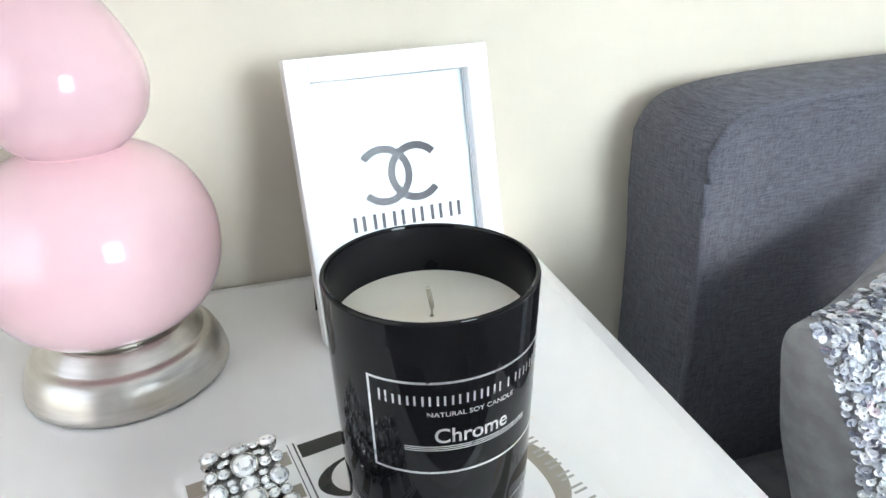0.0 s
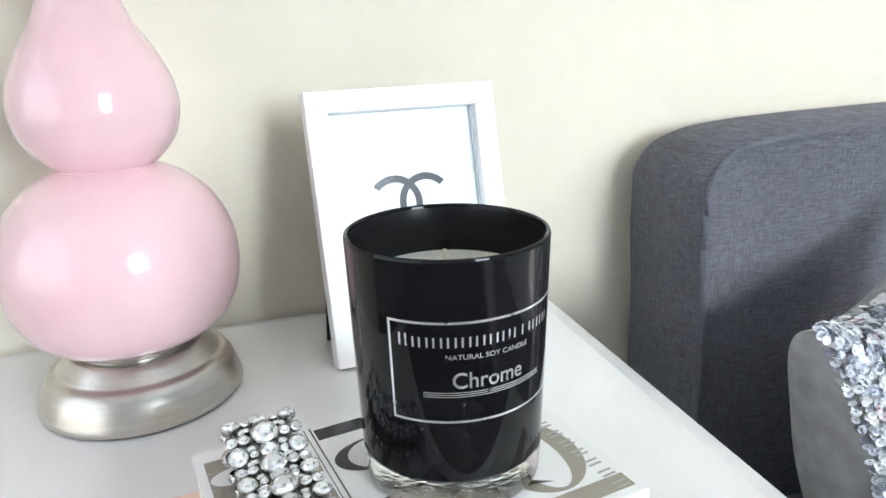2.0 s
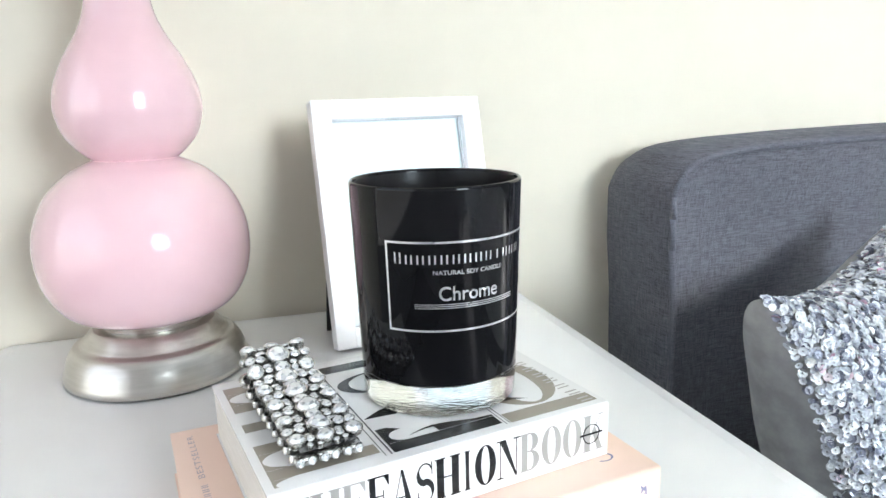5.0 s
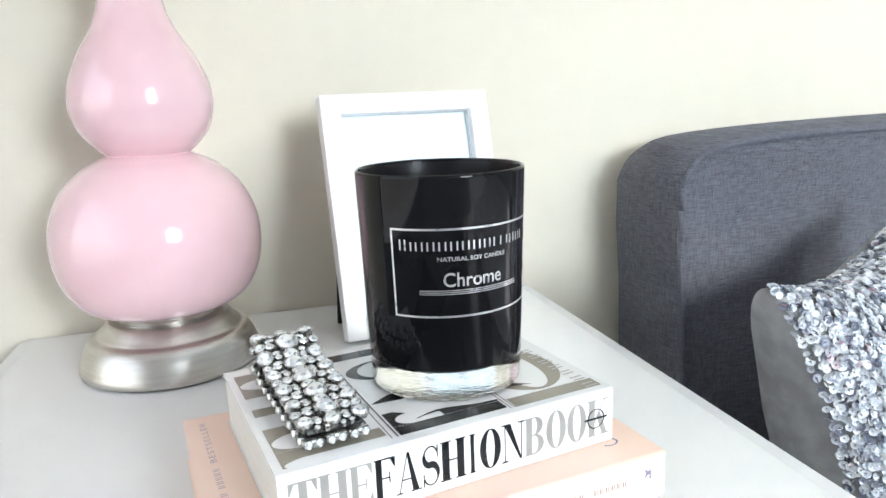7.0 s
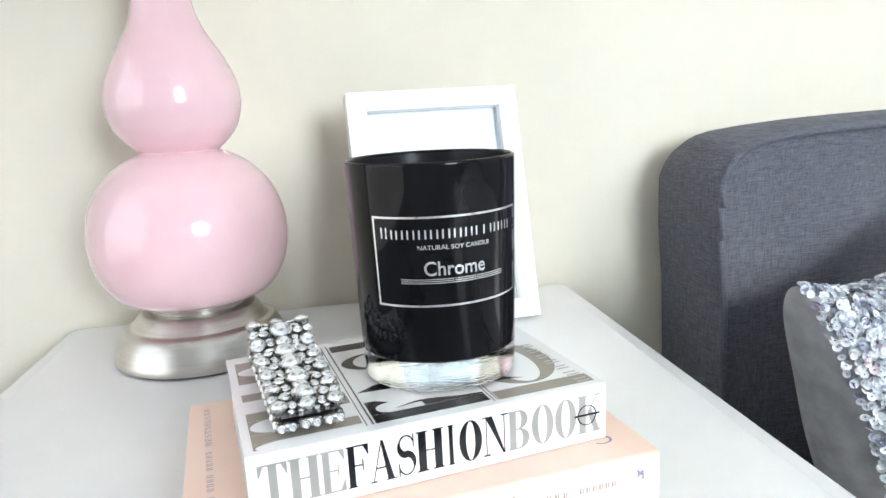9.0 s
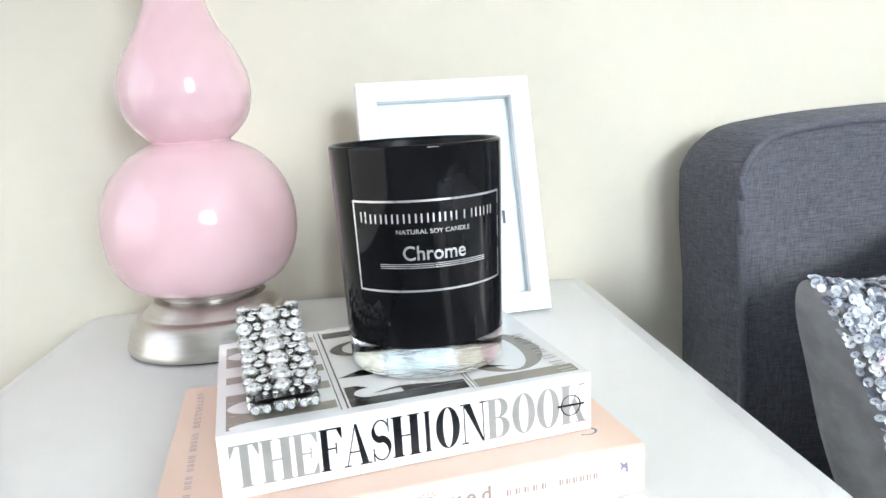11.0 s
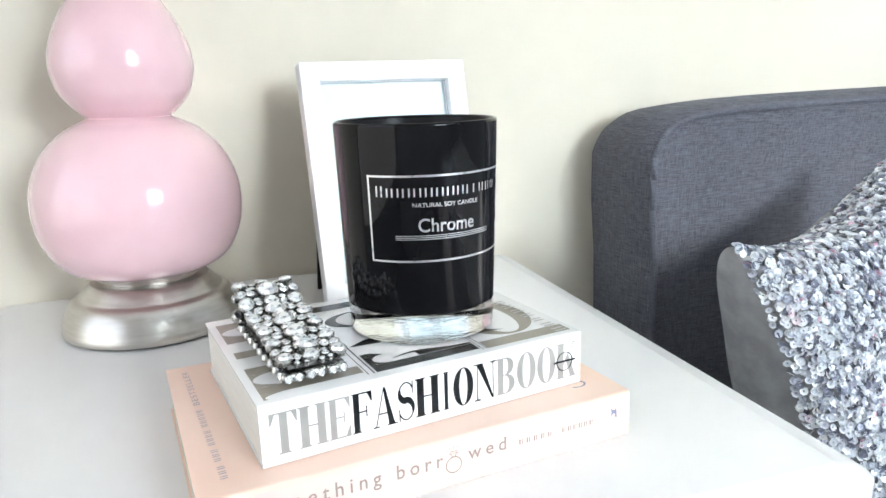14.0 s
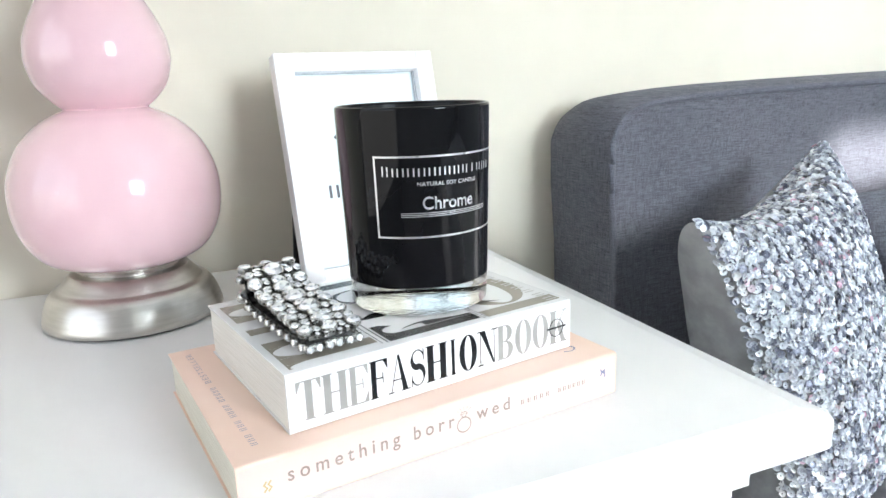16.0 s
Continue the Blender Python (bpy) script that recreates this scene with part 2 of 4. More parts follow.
def smooth_profile(points, steps=8):
    """Catmull-Rom through (r, z) points."""
    p = [points[0], *points, points[-1]]
    out = []
    for k in range(1, len(p) - 2):
        a, b, c, d = (Vector(q) for q in p[k - 1:k + 3])
        for s in range(steps):
            u = s / steps
            out.append(tuple(0.5 * (2 * b + (c - a) * u + (2 * a - 5 * b + 4 * c - d) * u * u + (3 * b - a - 3 * c + d) * u ** 3)))
    out.append(tuple(points[-1]))
    return out


def tube(path, radius, segs=8, closed=False):
    bm = bmesh.new()
    n = len(path)
    pts = [Vector(p) for p in path]
    rings = []
    for i, p in enumerate(pts):
        a = pts[(i - 1) % n] if closed or i else pts[0]
        b = pts[(i + 1) % n] if closed or i < n - 1 else pts[-1]
        d = (b - a).normalized()
        side = d.cross(Vector((0, 0, 1)))
        if side.length < 1e-4:
            side = Vector((1, 0, 0))
        side.normalize()
        up = side.cross(d)
        rings.append([bm.verts.new(p + radius * (math.cos(2 * math.pi * k / segs) * side + math.sin(2 * math.pi * k / segs) * up)) for k in range(segs)])
    for i in range(n if closed else n - 1):
        a, b = rings[i], rings[(i + 1) % n]
        for k in range(segs):
            bm.faces.new((a[k], a[(k + 1) % segs], b[(k + 1) % segs], b[k]))
    if not closed:
        bm.faces.new(rings[0])
        bm.faces.new(rings[-1])
    return bm


class Flat:
    """Flat printed shapes in a plane (x right, y up), each laid a hair above the one before."""

    def __init__(self):
        self.bm, self.level = bmesh.new(), 0.0

    def poly(self, pts):
        self.level += 2e-6
        vs = [self.bm.verts.new((x, y, self.level)) for x, y in pts]
        if len(vs) > 2:
            self.bm.faces.new(vs)
        return self

    def rect(self, x0, y0, x1, y1):
        return self.poly([(x0, y0), (x1, y0), (x1, y1), (x0, y1)])

    def band(self, inner, outer):
        self.level += 2e-6
        a = [self.bm.verts.new((x, y, self.level)) for x, y in inner]
        b = [self.bm.verts.new((x, y, self.level)) for x, y in outer]
        for i in range(len(a) - 1):
            self.bm.faces.new((a[i], a[i + 1], b[i + 1], b[i]))
        return self

    def arc(self, cx, cy, rx, ry, tx, ty, a0=0, a1=360, n=40):
        """A ring or part of one, tx thick at its sides and ty thick at top and bottom."""
        angles = [radians(a0 + (a1 - a0) * i / n) for i in range(n + 1)]
        return self.band([(cx + (rx - tx) * math.cos(a), cy + (ry - ty) * math.sin(a)) for a in angles], [(cx + rx * math.cos(a), cy + ry * math.sin(a)) for a in angles])

    def disc(self, cx, cy, rx, ry, a0=0, a1=360, n=32):
        return self.poly([(cx + rx * math.cos(radians(a0 + (a1 - a0) * i / n)), cy + ry * math.sin(radians(a0 + (a1 - a0) * i / n))) for i in range(n if a1 - a0 >= 360 else n + 1)])

    def stroke(self, pts, widths):
        """A pen stroke along pts with a width at each."""
        left, right = [], []
        for i, (x, y) in enumerate(pts):
            ax, ay = pts[max(i - 1, 0)]
            bx, by = pts[min(i + 1, len(pts) - 1)]
            d = math.hypot(bx - ax, by - ay) or 1
            nx, ny = -(by - ay) / d, (bx - ax) / d
            left.append((x + nx * widths[i] / 2, y + ny * widths[i] / 2))
            right.append((x - nx * widths[i] / 2, y - ny * widths[i] / 2))
        return self.band(left, right)


def print_part(name, flat, mat, parent, m, label=""):
    """Puts flat print at the pose m (its x along the line of print, its z out of the surface), in the space of its parent."""
    ob = part(name, flat.bm, mat, parent, label)
    ob.matrix_local = m
    return ob


def lettering(text, size, offset=0.0, spacing=1.0, align="LEFT"):
    """A mesh of words in the built-in font, flat, its baseline on y = 0."""
    cu = bpy.data.curves.new("words", "FONT")
    cu.body, cu.size, cu.offset, cu.space_character, cu.align_x, cu.resolution_u = text, size, offset, spacing, align, 6
    ob = bpy.data.objects.new("words", cu)
    scene.collection.objects.link(ob)
    bpy.context.view_layer.update()
    me = bpy.data.meshes.new_from_object(ob.evaluated_get(bpy.context.evaluated_depsgraph_get()))
    bpy.data.objects.remove(ob)
    bpy.data.curves.remove(cu)
    bm = bmesh.new()
    bm.from_mesh(me)
    bpy.data.meshes.remove(me)
    return bm


def fit_width(bm, width, height=None):
    """Scales flat words to a width (and a height), starting at x = 0."""
    xs, ys = [v.co.x for v in bm.verts], [v.co.y for v in bm.verts]
    k = width / (max(xs) - min(xs))
    q = k if height is None else height / (max(ys) - min(ys))
    x0 = min(xs)
    for v in bm.verts:
        v.co = ((v.co.x - x0) * k, v.co.y * q, v.co.z)
    return bm


# ---- room ----
def wall_with_holes(name, along, at0, at1, thick0, thick1, holes, mat):
    """A wall from at0 to at1 along x or y, between thick0 and thick1, with openings (a0, a1, z0, z1) side by side."""
    bm = bmesh.new()
    pieces, edge = [], at0
    for a0, a1, z0, z1 in holes:
        pieces += [(edge, a0, 0, ZC), (a0, a1, 0, z0), (a0, a1, z1, ZC)]
        edge = a1
    for p0, p1, q0, q1 in pieces + [(edge, at1, 0, ZC)]:
        if along == "x":
            box(p0, p1, thick0, thick1, q0, q1, bm=bm)
        else:
            box(thick0, thick1, p0, p1, q0, q1, bm=bm)
    ob = part(name, bm, mat)
    return tagged(ob, "grey painted plaster wall" + (" with a window opening" if holes else ""), "wall", kind="structure")


tagged(part("floor", box(X0 - 0.15, X1 + 0.15, Y0 - 0.15, Y1 + 0.15, -0.1, 0), FLOOR), "dark boarded bedroom floor", "floor", kind="structure")
tagged(part("ceiling", box(X0 - 0.15, X1 + 0.15, Y0 - 0.15, Y1 + 0.15, ZC, ZC + 0.1), CEIL), "white painted bedroom ceiling", "ceiling", kind="structure")
tagged(part("wall_north", box(X0 - 0.15, X1 + 0.15, Y1, Y1 + 0.15, 0, ZC), WALL), "cream painted wall behind the nightstand and bed", "wall", kind="structure")
wall_with_holes("wall_south", "x", X0 - 0.15, X1 + 0.15, Y0 - 0.15, Y0, (WIN_S, WIN_PATCH), ROOM)
wall_with_holes("wall_west", "y", Y0, Y1, X0 - 0.15, X0, (WIN_FILL,), ROOM)
wall_with_holes("wall_east", "y", Y0, Y1, X1, X1 + 0.15, (), ROOM)


def window_unit(name, m, w, h, sun_bar=()):
    """A white casement in its opening: frame, mullion, two panes and perhaps a sun-blocking bar (z0, z1); local x along
    the wall, y outwards.
    """
    top = thing(name, m, "white framed window with clear panes, set out of view", "window", kind="structure")
    bm = bmesh.new()
    for x0, x1, z0, z1 in ((0, 0.05, 0, h), (w - 0.05, w, 0, h), (0.05, w - 0.05, 0, 0.05), (0.05, w - 0.05, h - 0.05, h), (w / 2 - 0.02, w / 2 + 0.02, 0.05, h - 0.05)):
        box(x0, x1, 0.08, 0.13, z0, z1, bm=bm)
    # crosspiece added to keep the sun off the charcoal cushion
    if sun_bar:
        box(0.052, w - 0.052, 0.076, 0.134, *sun_bar, bm=bm)
    part("window_frame", bm, WHITE_PAINT, top)
    for x0, x1 in ((0.05, w / 2 - 0.02), (w / 2 + 0.02, w - 0.05)):
        pane = part("pane", box(x0, x1, 0.10, 0.106, 0.05, h - 0.05), PANE, top)
        pane.visible_shadow = False
    return top


window_unit("window_1", pose(WIN_S[1], Y0, WIN_S[2], 0, 0, 180), WIN_S[1] - WIN_S[0], WIN_S[3] - WIN_S[2])
# unseen, sized and barred to trim the sun on headboard and quilt
window_unit("sun_patch_window", pose(WIN_PATCH[1], Y0, WIN_PATCH[2], 0, 0, 180), WIN_PATCH[1] - WIN_PATCH[0], WIN_PATCH[3] - WIN_PATCH[2], (0.375, 0.47))
# unseen casement added round the west fill lamp
window_unit("fill_window", pose(X0, WIN_FILL[0], WIN_FILL[2], 0, 0, 90), WIN_FILL[1] - WIN_FILL[0], WIN_FILL[3] - WIN_FILL[2])

# ---- nightstand ----
ZT = 0.652  # its top
NX0, NX1, NY0, NY1 = -0.293, 0.1935, -0.0955, 0.378


def outline(x0, x1, y0, y1, r, n=6):
    pts = []
    for cx, cy, a in ((x1 - r, y0 + r, -90), (x1 - r, y1 - r, 0), (x0 + r, y1 - r, 90), (x0 + r, y0 + r, 180)):
        for k in range(n + 1):
            q = radians(a + 90 * k / n)
            pts.append((cx + r * math.cos(q), cy + r * math.sin(q)))
    return pts


def stacked(sections, x0, x1, y0, y1, r):
    """A rounded-rectangle moulding from (inset, z) pairs, capped at both ends."""
    bm = bmesh.new()
    rings = [[bm.verts.new((x, y, z)) for x, y in outline(x0 + i, x1 - i, y0 + i, y1 - i, max(r - i * 0.5, 0.002))] for i, z in sections]
    n = len(rings[0])
    for a, b in zip(rings, rings[1:]):
        for k in range(n):
            bm.faces.new((a[k], a[(k + 1) % n], b[(k + 1) % n], b[k]))
    bm.faces.new(rings[0])
    bm.faces.new(rings[-1])
    return bm


stand = thing("nightstand", pose(0, 0, 0), "white lacquered wooden nightstand with a moulded top edge", "nightstand")
part("top", stacked([(0.004, ZT - 0.022), (0.0, ZT - 0.019), (0.0, ZT - 0.0055), (0.0012, ZT - 0.0036), (0.0035, ZT - 0.0025), (0.0135, ZT - 0.0015), (0.0150, ZT - 0.0002), (0.0175, ZT)], NX0, NX1, NY0, NY1, 0.012), WHITE_PAINT, stand, smooth=True)
cove = [(0.006, ZT - 0.0222)]
for k in range(9):
    q = radians(90 * k / 8)
    cove.append((0.008 + 0.022 * math.sin(q), ZT - 0.026 - 0.022 * (1 - math.cos(q))))
cove += [(0.030, ZT - 0.052), (0.034, ZT - 0.0525)]
part("moulding", stacked(cove, NX0, NX1, NY0, NY1, 0.012), WHITE_PAINT, stand, smooth=True)
part("body", box(NX0 + 0.036, NX1 - 0.036, NY0 + 0.036, NY1 - 0.004, 0.08, ZT - 0.0527, 0.002), WHITE_PAINT, stand)
for k in range(2):
    drawer = part("drawer", box(NX0 + 0.066, NX1 - 0.066, NY0 + 0.026, NY0 + 0.0355, 0.12 + 0.235 * k, 0.335 + 0.235 * k, 0.003), WHITE_PAINT, stand)
    knob = part("knob", lathe([(0, 0), (0.006, 0), (0.006, 0.010), (0.014, 0.016), (0.015, 0.021), (0.010, 0.026), (0, 0.027)], 24), NICKEL, drawer, "brushed nickel knob", True)
    knob.matrix_local = pose((NX0 + NX1) / 2, NY0 + 0.0258, 0.23 + 0.235 * k, 90)
for x in (NX0 + 0.04, NX1 - 0.08):
    for y in (NY0 + 0.04, NY1 - 0.05):
        part("leg", box(x, x + 0.04, y, y + 0.04, 0, 0.0798, 0.002), WHITE_PAINT, stand)

# ---- bed with upholstered headboard ----
bed = thing("bed", pose(0, 0, 0), "bed with a charcoal linen upholstered headboard", "bed")
HX0, HX1, HY0, HY1 = 0.293, 1.95, 0.258, 0.372
EDGE = [0, 0.0008, 0.0025, 0.005, 0.009, 0.014, 0.021, 0.030, 0.045, 0.07, 0.10, 0.15, 0.25, 0.40, 0.60, 0.80]


def head_outline(inset, low=0.0):
    """The headboard's outline in x and z: rounded shoulders and a nearly straight top; it narrows a little downwards."""
    half = (HX1 - HX0) / 2 - inset
    mid = (HX0 + HX1) / 2
    side = [(e, 0.808 - low - inset + 0.012 * min(e / 0.8, 1) - 0.030 * math.exp(-e / 0.011) - 0.013 * math.exp(-e / 0.055)) for e in EDGE]
    z0 = side[0][1]
    flank = [(0.0, z0 - 0.02), (0.0, z0 - 0.05), (0.0045, z0 - 0.11), (0.006, z0 - 0.18), (0.006, 0.18)][::-1]
    left = [(mid - half + e, z) for e, z in flank + side]
    return left + [(2 * mid - x, z) for x, z in left[::-1]]


def head_mesh():
    bm = bmesh.new()
    rings = []
    for y, inset, low in ((HY0 + 0.012, 0.070, 0.0), (HY0 + 0.0045, 0.020, 0.0), (HY0 + 0.0015, 0.0095, 0), (HY0 + 0.0025, 0.0055, 0), (HY0 + 0.012, 0.002, -0.001), (HY0 + 0.050, -0.001, -0.001), (HY0 + 0.085, -0.003, 0.005), (HY1 - 0.008, -0.001, 0.011), (HY1, 0.008, 0.014)):
        rings.append([bm.verts.new((x, y, z)) for x, z in head_outline(inset, low)])
    n = len(rings[0])
    for a, b in zip(rings, rings[1:]):
        for k in range(n - 1):
            bm.faces.new((a[k], a[k + 1], b[k + 1], b[k]))
        bm.faces.new((a[-1], a[0], b[0], b[-1]))
    bm.faces.new(rings[0])
    bm.faces.new(rings[-1])
    return bm


board = part("headboard", head_mesh(), HEADCLOTH, bed, "charcoal linen upholstered headboard with piped edge", True)
pipe = [(x, HY0 + 0.0012, z) for x, z in head_outline(0.0072)]
part("piping", tube(pipe, 0.0036, 10), PIPECLOTH, board, "corded linen piping", True)
part("base", box(0.32, 1.93, -1.75, HY0 - 0.01, 0.12, 0.30, 0.02), HEADCLOTH, bed)
part("mattress", box(0.31, 1.94, -1.74, HY0 - 0.012, 0.3002, 0.47, 0.05, 4), BEDCLOTH, bed, "dark grey covered mattress", True)
for x in (0.36, 1.83):
    for y in (-1.70, 0.15):
        part("leg", box(x, x + 0.06, y, y + 0.06, 0, 0.1198, 0.004), BLACKCARD, bed)


def bounce_quilt():
    """A puffy pale quilt, added unseen over the bed to bounce sun, turned back short of the cushions."""
    bm = bmesh.new()
    nx, ny = 60, 60
    rng = random.Random(12)
    lump = [(rng.uniform(4, 11), rng.uniform(4, 11), rng.uniform(0, 6)) for _ in range(5)]
    rows = []
    for i in range(nx + 1):
        u = i / nx
        line = []
        for j in range(ny + 1):
            v = j / ny
            rim = min(1, 12 * min(u, 1 - u, v, 1 - v)) ** 0.5
            wave = sum(math.sin(a * u * 2 + c) * math.sin(b * v * 2 + c) for a, b, c in lump)
            line.append(bm.verts.new((0.66 + 1.24 * u, -1.70 + 1.78 * v, 0.4702 + rim * (0.030 + 0.004 * wave))))
        rows.append(line)
    for i in range(nx):
        for j in range(ny):
            bm.faces.new((rows[i][j], rows[i + 1][j], rows[i + 1][j + 1], rows[i][j + 1]))
    bm.faces.new([*rows[0], *[r[-1] for r in rows[1:]], *rows[-1][-2::-1], *[r[0] for r in rows[-2:0:-1]]])
    return bm


# pale enough for its sunlit strip to show as a streak in the tumbler
QUILT = grain(material("pale_grey_cotton", (0.62, 0.62, 0.64), 0.9), 30, (0.59, 0.59, 0.61), (0.65, 0.65, 0.67), bump=0.3)
tagged(part("quilt", bounce_quilt(), QUILT, smooth=True), "unseen pale grey quilt added over the bed to bounce sunlight", "quilt")


# ---- cushions ----
class Stuffing:
    """A stuffed square from three of its corners: pa and pb on its upper edge, pd below pa."""

    def __init__(self, pa, pb, pd, fat_front, fat_back):
        self.a, self.u, self.v = Vector(pa), Vector(pb) - Vector(pa), Vector(pd) - Vector(pa)
        self.n = self.u.cross(self.v).normalized()
        if self.n.y > 0:
            self.n = -self.n
        self.fat = {1: fat_front, -1: -fat_back}

    def point(self, u, v, side):
        a, b = 2 * u - 1, 2 * v - 1
        pull = 0.085
        uu = u + pull * (1 - b * b) * -a * abs(a) ** 1.5
        vv = v + pull * (1 - a * a) * -b * abs(b) ** 1.5
        full = (max(1 - a * a, 0) * max(1 - b * b, 0)) ** (0.42 if side > 0 else 0.30)
        lump = 1 + 0.06 * math.sin(7 * u + 2) * math.sin(6 * v + 1) + 0.03 * math.sin(19 * u) * math.sin(17 * v + 2)
        return self.a + self.u * uu + self.v * vv + self.n * self.fat[side] * full * lump

    def mesh(self, side, n=40):
        bm = bmesh.new()
        ease = [0.5 - 0.5 * math.cos(math.pi * i / n) for i in range(n + 1)]
        grid = [[bm.verts.new(self.point(p, q, side)) for q in ease] for p in ease]
        for i in range(n):
            for j in range(n):
                bm.faces.new((grid[i][j], grid[i + 1][j], grid[i + 1][j + 1], grid[i][j + 1]))
        return bm


silver = Stuffing((0.246, 0.082, 0.716), (0.508, 0.188, 0.750), (0.312, 0.020, 0.372), 0.058, 0.070)
cushion = thing("sequin_cushion", pose(0, 0, 0), "square grey cushion covered in silver sequins leaning on the headboard", "cushion")
part("back_cover", silver.mesh(-1), GREYCLOTH, cushion, "plain grey cotton back", True)
front = part("front_cover", silver.mesh(1), GREYCLOTH, cushion, smooth=True)


def sequin_layer():
    """Small cupped discs with a hole, sewn on overlapping and standing every way; a few rows lap over the upper seam."""
    rng = random.Random(4)
    verts, faces = [], []
    nu, nv, seg = 90, 92, 8
    spots = [(i, j, 1) for i in range(nu) for j in range(nv)] + [(i, -1, 1) for i in range(nu)] * 3 + [(i, -1, -1) for i in range(10, nu) for j in range(2 + min(3, i // 12))]
    for i, j, side in spots:
        u, v = (i + 0.5 + rng.uniform(-0.6, 0.6)) / nu, (j + 0.5 + rng.uniform(-0.6, 0.6)) / nv
        u, v = min(max(u, 0.006), 0.994), min(max(v, 0.006), 0.994)
        if j < 0:
            v = 0.004 * rng.random() ** 3
        p = silver.point(u, v, side)
        du = silver.point(min(u + 0.01, 1), v, side) - silver.point(max(u - 0.01, 0), v, side)
        dv = silver.point(u, min(v + 0.01, 1), side) - silver.point(u, max(v - 0.01, 0), side)
        nrm = du.cross(dv).normalized()
        if nrm.dot(silver.n) * side < 0:
            nrm = -nrm
        loose = 0.30 if rng.random() < 0.78 else 0.65
        nrm = (nrm + Vector((rng.gauss(0, loose), rng.gauss(0, loose), rng.gauss(0.10, loose)))).normalized()
        s = nrm.orthogonal().normalized()
        t = nrm.cross(s)
        r = rng.uniform(0.0027, 0.0035)
        c = p + nrm * rng.uniform(0.0008, 0.0030)
        k0 = len(verts)
        for rad, lift in ((r, 0.0), (r * 0.62, -0.0005), (r * 0.2, -0.0005)):
            for k in range(seg):
                q = 2 * math.pi * k / seg
                verts.append(c + (s * math.cos(q) + t * math.sin(q)) * rad + nrm * lift)
        for ring in (0, 1):
            for k in range(seg):
                a, b = k0 + ring * seg + k, k0 + ring * seg + (k + 1) % seg
                faces.append((a, b, b + seg, a + seg))
    me = bpy.data.meshes.new("sequin_layer")
    me.from_pydata(verts, [], faces)
    me.materials.append(SEQUIN)
    ob = new("sequin_layer", me)
    ob.parent = front
    return tagged(ob, "overlapping silver and grey sequins", kind="stuff")


sequin_layer()
dark = Stuffing((0.560, 0.205, 0.690), (0.880, 0.215, 0.765), (0.620, 0.120, 0.410), 0.040, 0.030)
second = thing("cushion", pose(0, 0, 0), "plain charcoal cushion behind the sequinned one", "cushion")
part("back_cover", dark.mesh(-1), HEADCLOTH, second, smooth=True)
part("front_cover", dark.mesh(1), HEADCLOTH, second, smooth=True)

# ---- gourd table lamp ----
lamp = thing("table_lamp", pose(-0.1535, 0.269, ZT), "pink double-gourd ceramic table lamp on a brushed nickel foot", "table lamp")
part("foot", lathe(smooth_profile([(0.0672, 0.0015), (0.0678, 0.004), (0.0670, 0.008), (0.0635, 0.0185), (0.0590, 0.0255), (0.0540, 0.028), (0.0520, 0.030), (0.0455, 0.0372), (0.0420, 0.0390), (0.0300, 0.0395)]) + [(0.0, 0.0395)]), NICKEL, lamp, "brushed nickel stepped foot", True)
part("felt_pad", lathe([(0, 0), (0.0645, 0), (0.0645, 0.0016), (0, 0.0016)]), BLACKCARD, lamp, "black felt pad")
part("collar", lathe([(0, 0.0396), (0.0370, 0.0396), (0.0372, 0.0412), (0.0402, 0.0422), (0.0410, 0.0440), (0.0402, 0.0458), (0.0365, 0.0464), (0, 0.0464)]), NICKEL, lamp, "polished nickel collar", True)
gourd = smooth_profile([(0.0330, 0.0448), (0.0500, 0.0474), (0.0632, 0.0568), (0.0725, 0.0745), (0.0758, 0.0960), (0.0735, 0.1170), (0.0640, 0.1380), (0.0500, 0.1525), (0.0390, 0.1592), (0.0300, 0.1630)])
upper = smooth_profile([(0.0300, 0.1634), (0.0370, 0.1695), (0.0452, 0.1800), (0.0493, 0.1930), (0.0500, 0.2025), (0.0476, 0.2165), (0.0398, 0.2340), (0.0300, 0.2500), (0.0242, 0.2630), (0.0215, 0.2750), (0.0204, 0.2880), (0.0200, 0.3080), (0.0200, 0.3300)])
part("gourd_body", lathe([(0, 0.0466)] + [p for p in gourd if p[1] > 0.0467] + upper + [(0, 0.330)], 128), PINK, lamp, "glossy pink glazed ceramic body", True)
part("cap", lathe([(0, 0.3302), (0.016, 0.3302), (0.016, 0.340), (0.008, 0.344), (0.008, 0.40), (0, 0.40)], 32), NICKEL, lamp, "brushed nickel cap", True)
shade = [(0.150, 0.365), (0.152, 0.365), (0.130, 0.585), (0.128, 0.585)]
part("shade", lathe(shade, 96, True), grain(material("white_linen_shade", (0.78, 0.76, 0.70), 0.9), 60, (0.74, 0.72, 0.66), (0.82, 0.80, 0.74), bump=0.3), lamp, "white linen drum shade", True)
for k in range(3):
    q = radians(120 * k)
    part("spoke", tube([(0.0078 * math.cos(q), 0.0078 * math.sin(q), 0.395), (0.1515 * math.cos(q), 0.1515 * math.sin(q), 0.372)], 0.0015, 6), NICKEL, lamp)

# ---- picture frame ----
FW, FH, FB = 0.150, 0.2035, 0.0165
FLEAN = 13.5
pic = thing("picture_frame", pose(-0.0175, 0.2445, ZT + 0.0036, -FLEAN, 0, 6.0), "white wooden picture frame with a monochrome emblem print", "picture frame")
bm = bmesh.new()
for x0, x1, z0, z1 in ((0, FB, 0, FH), (FW - FB, FW, 0, FH), (FB, FW - FB, 0, FB), (FB, FW - FB, FH - FB, FH)):
    box(x0, x1, 0, 0.0155, z0, z1, 0.0007, 1, bm=bm)
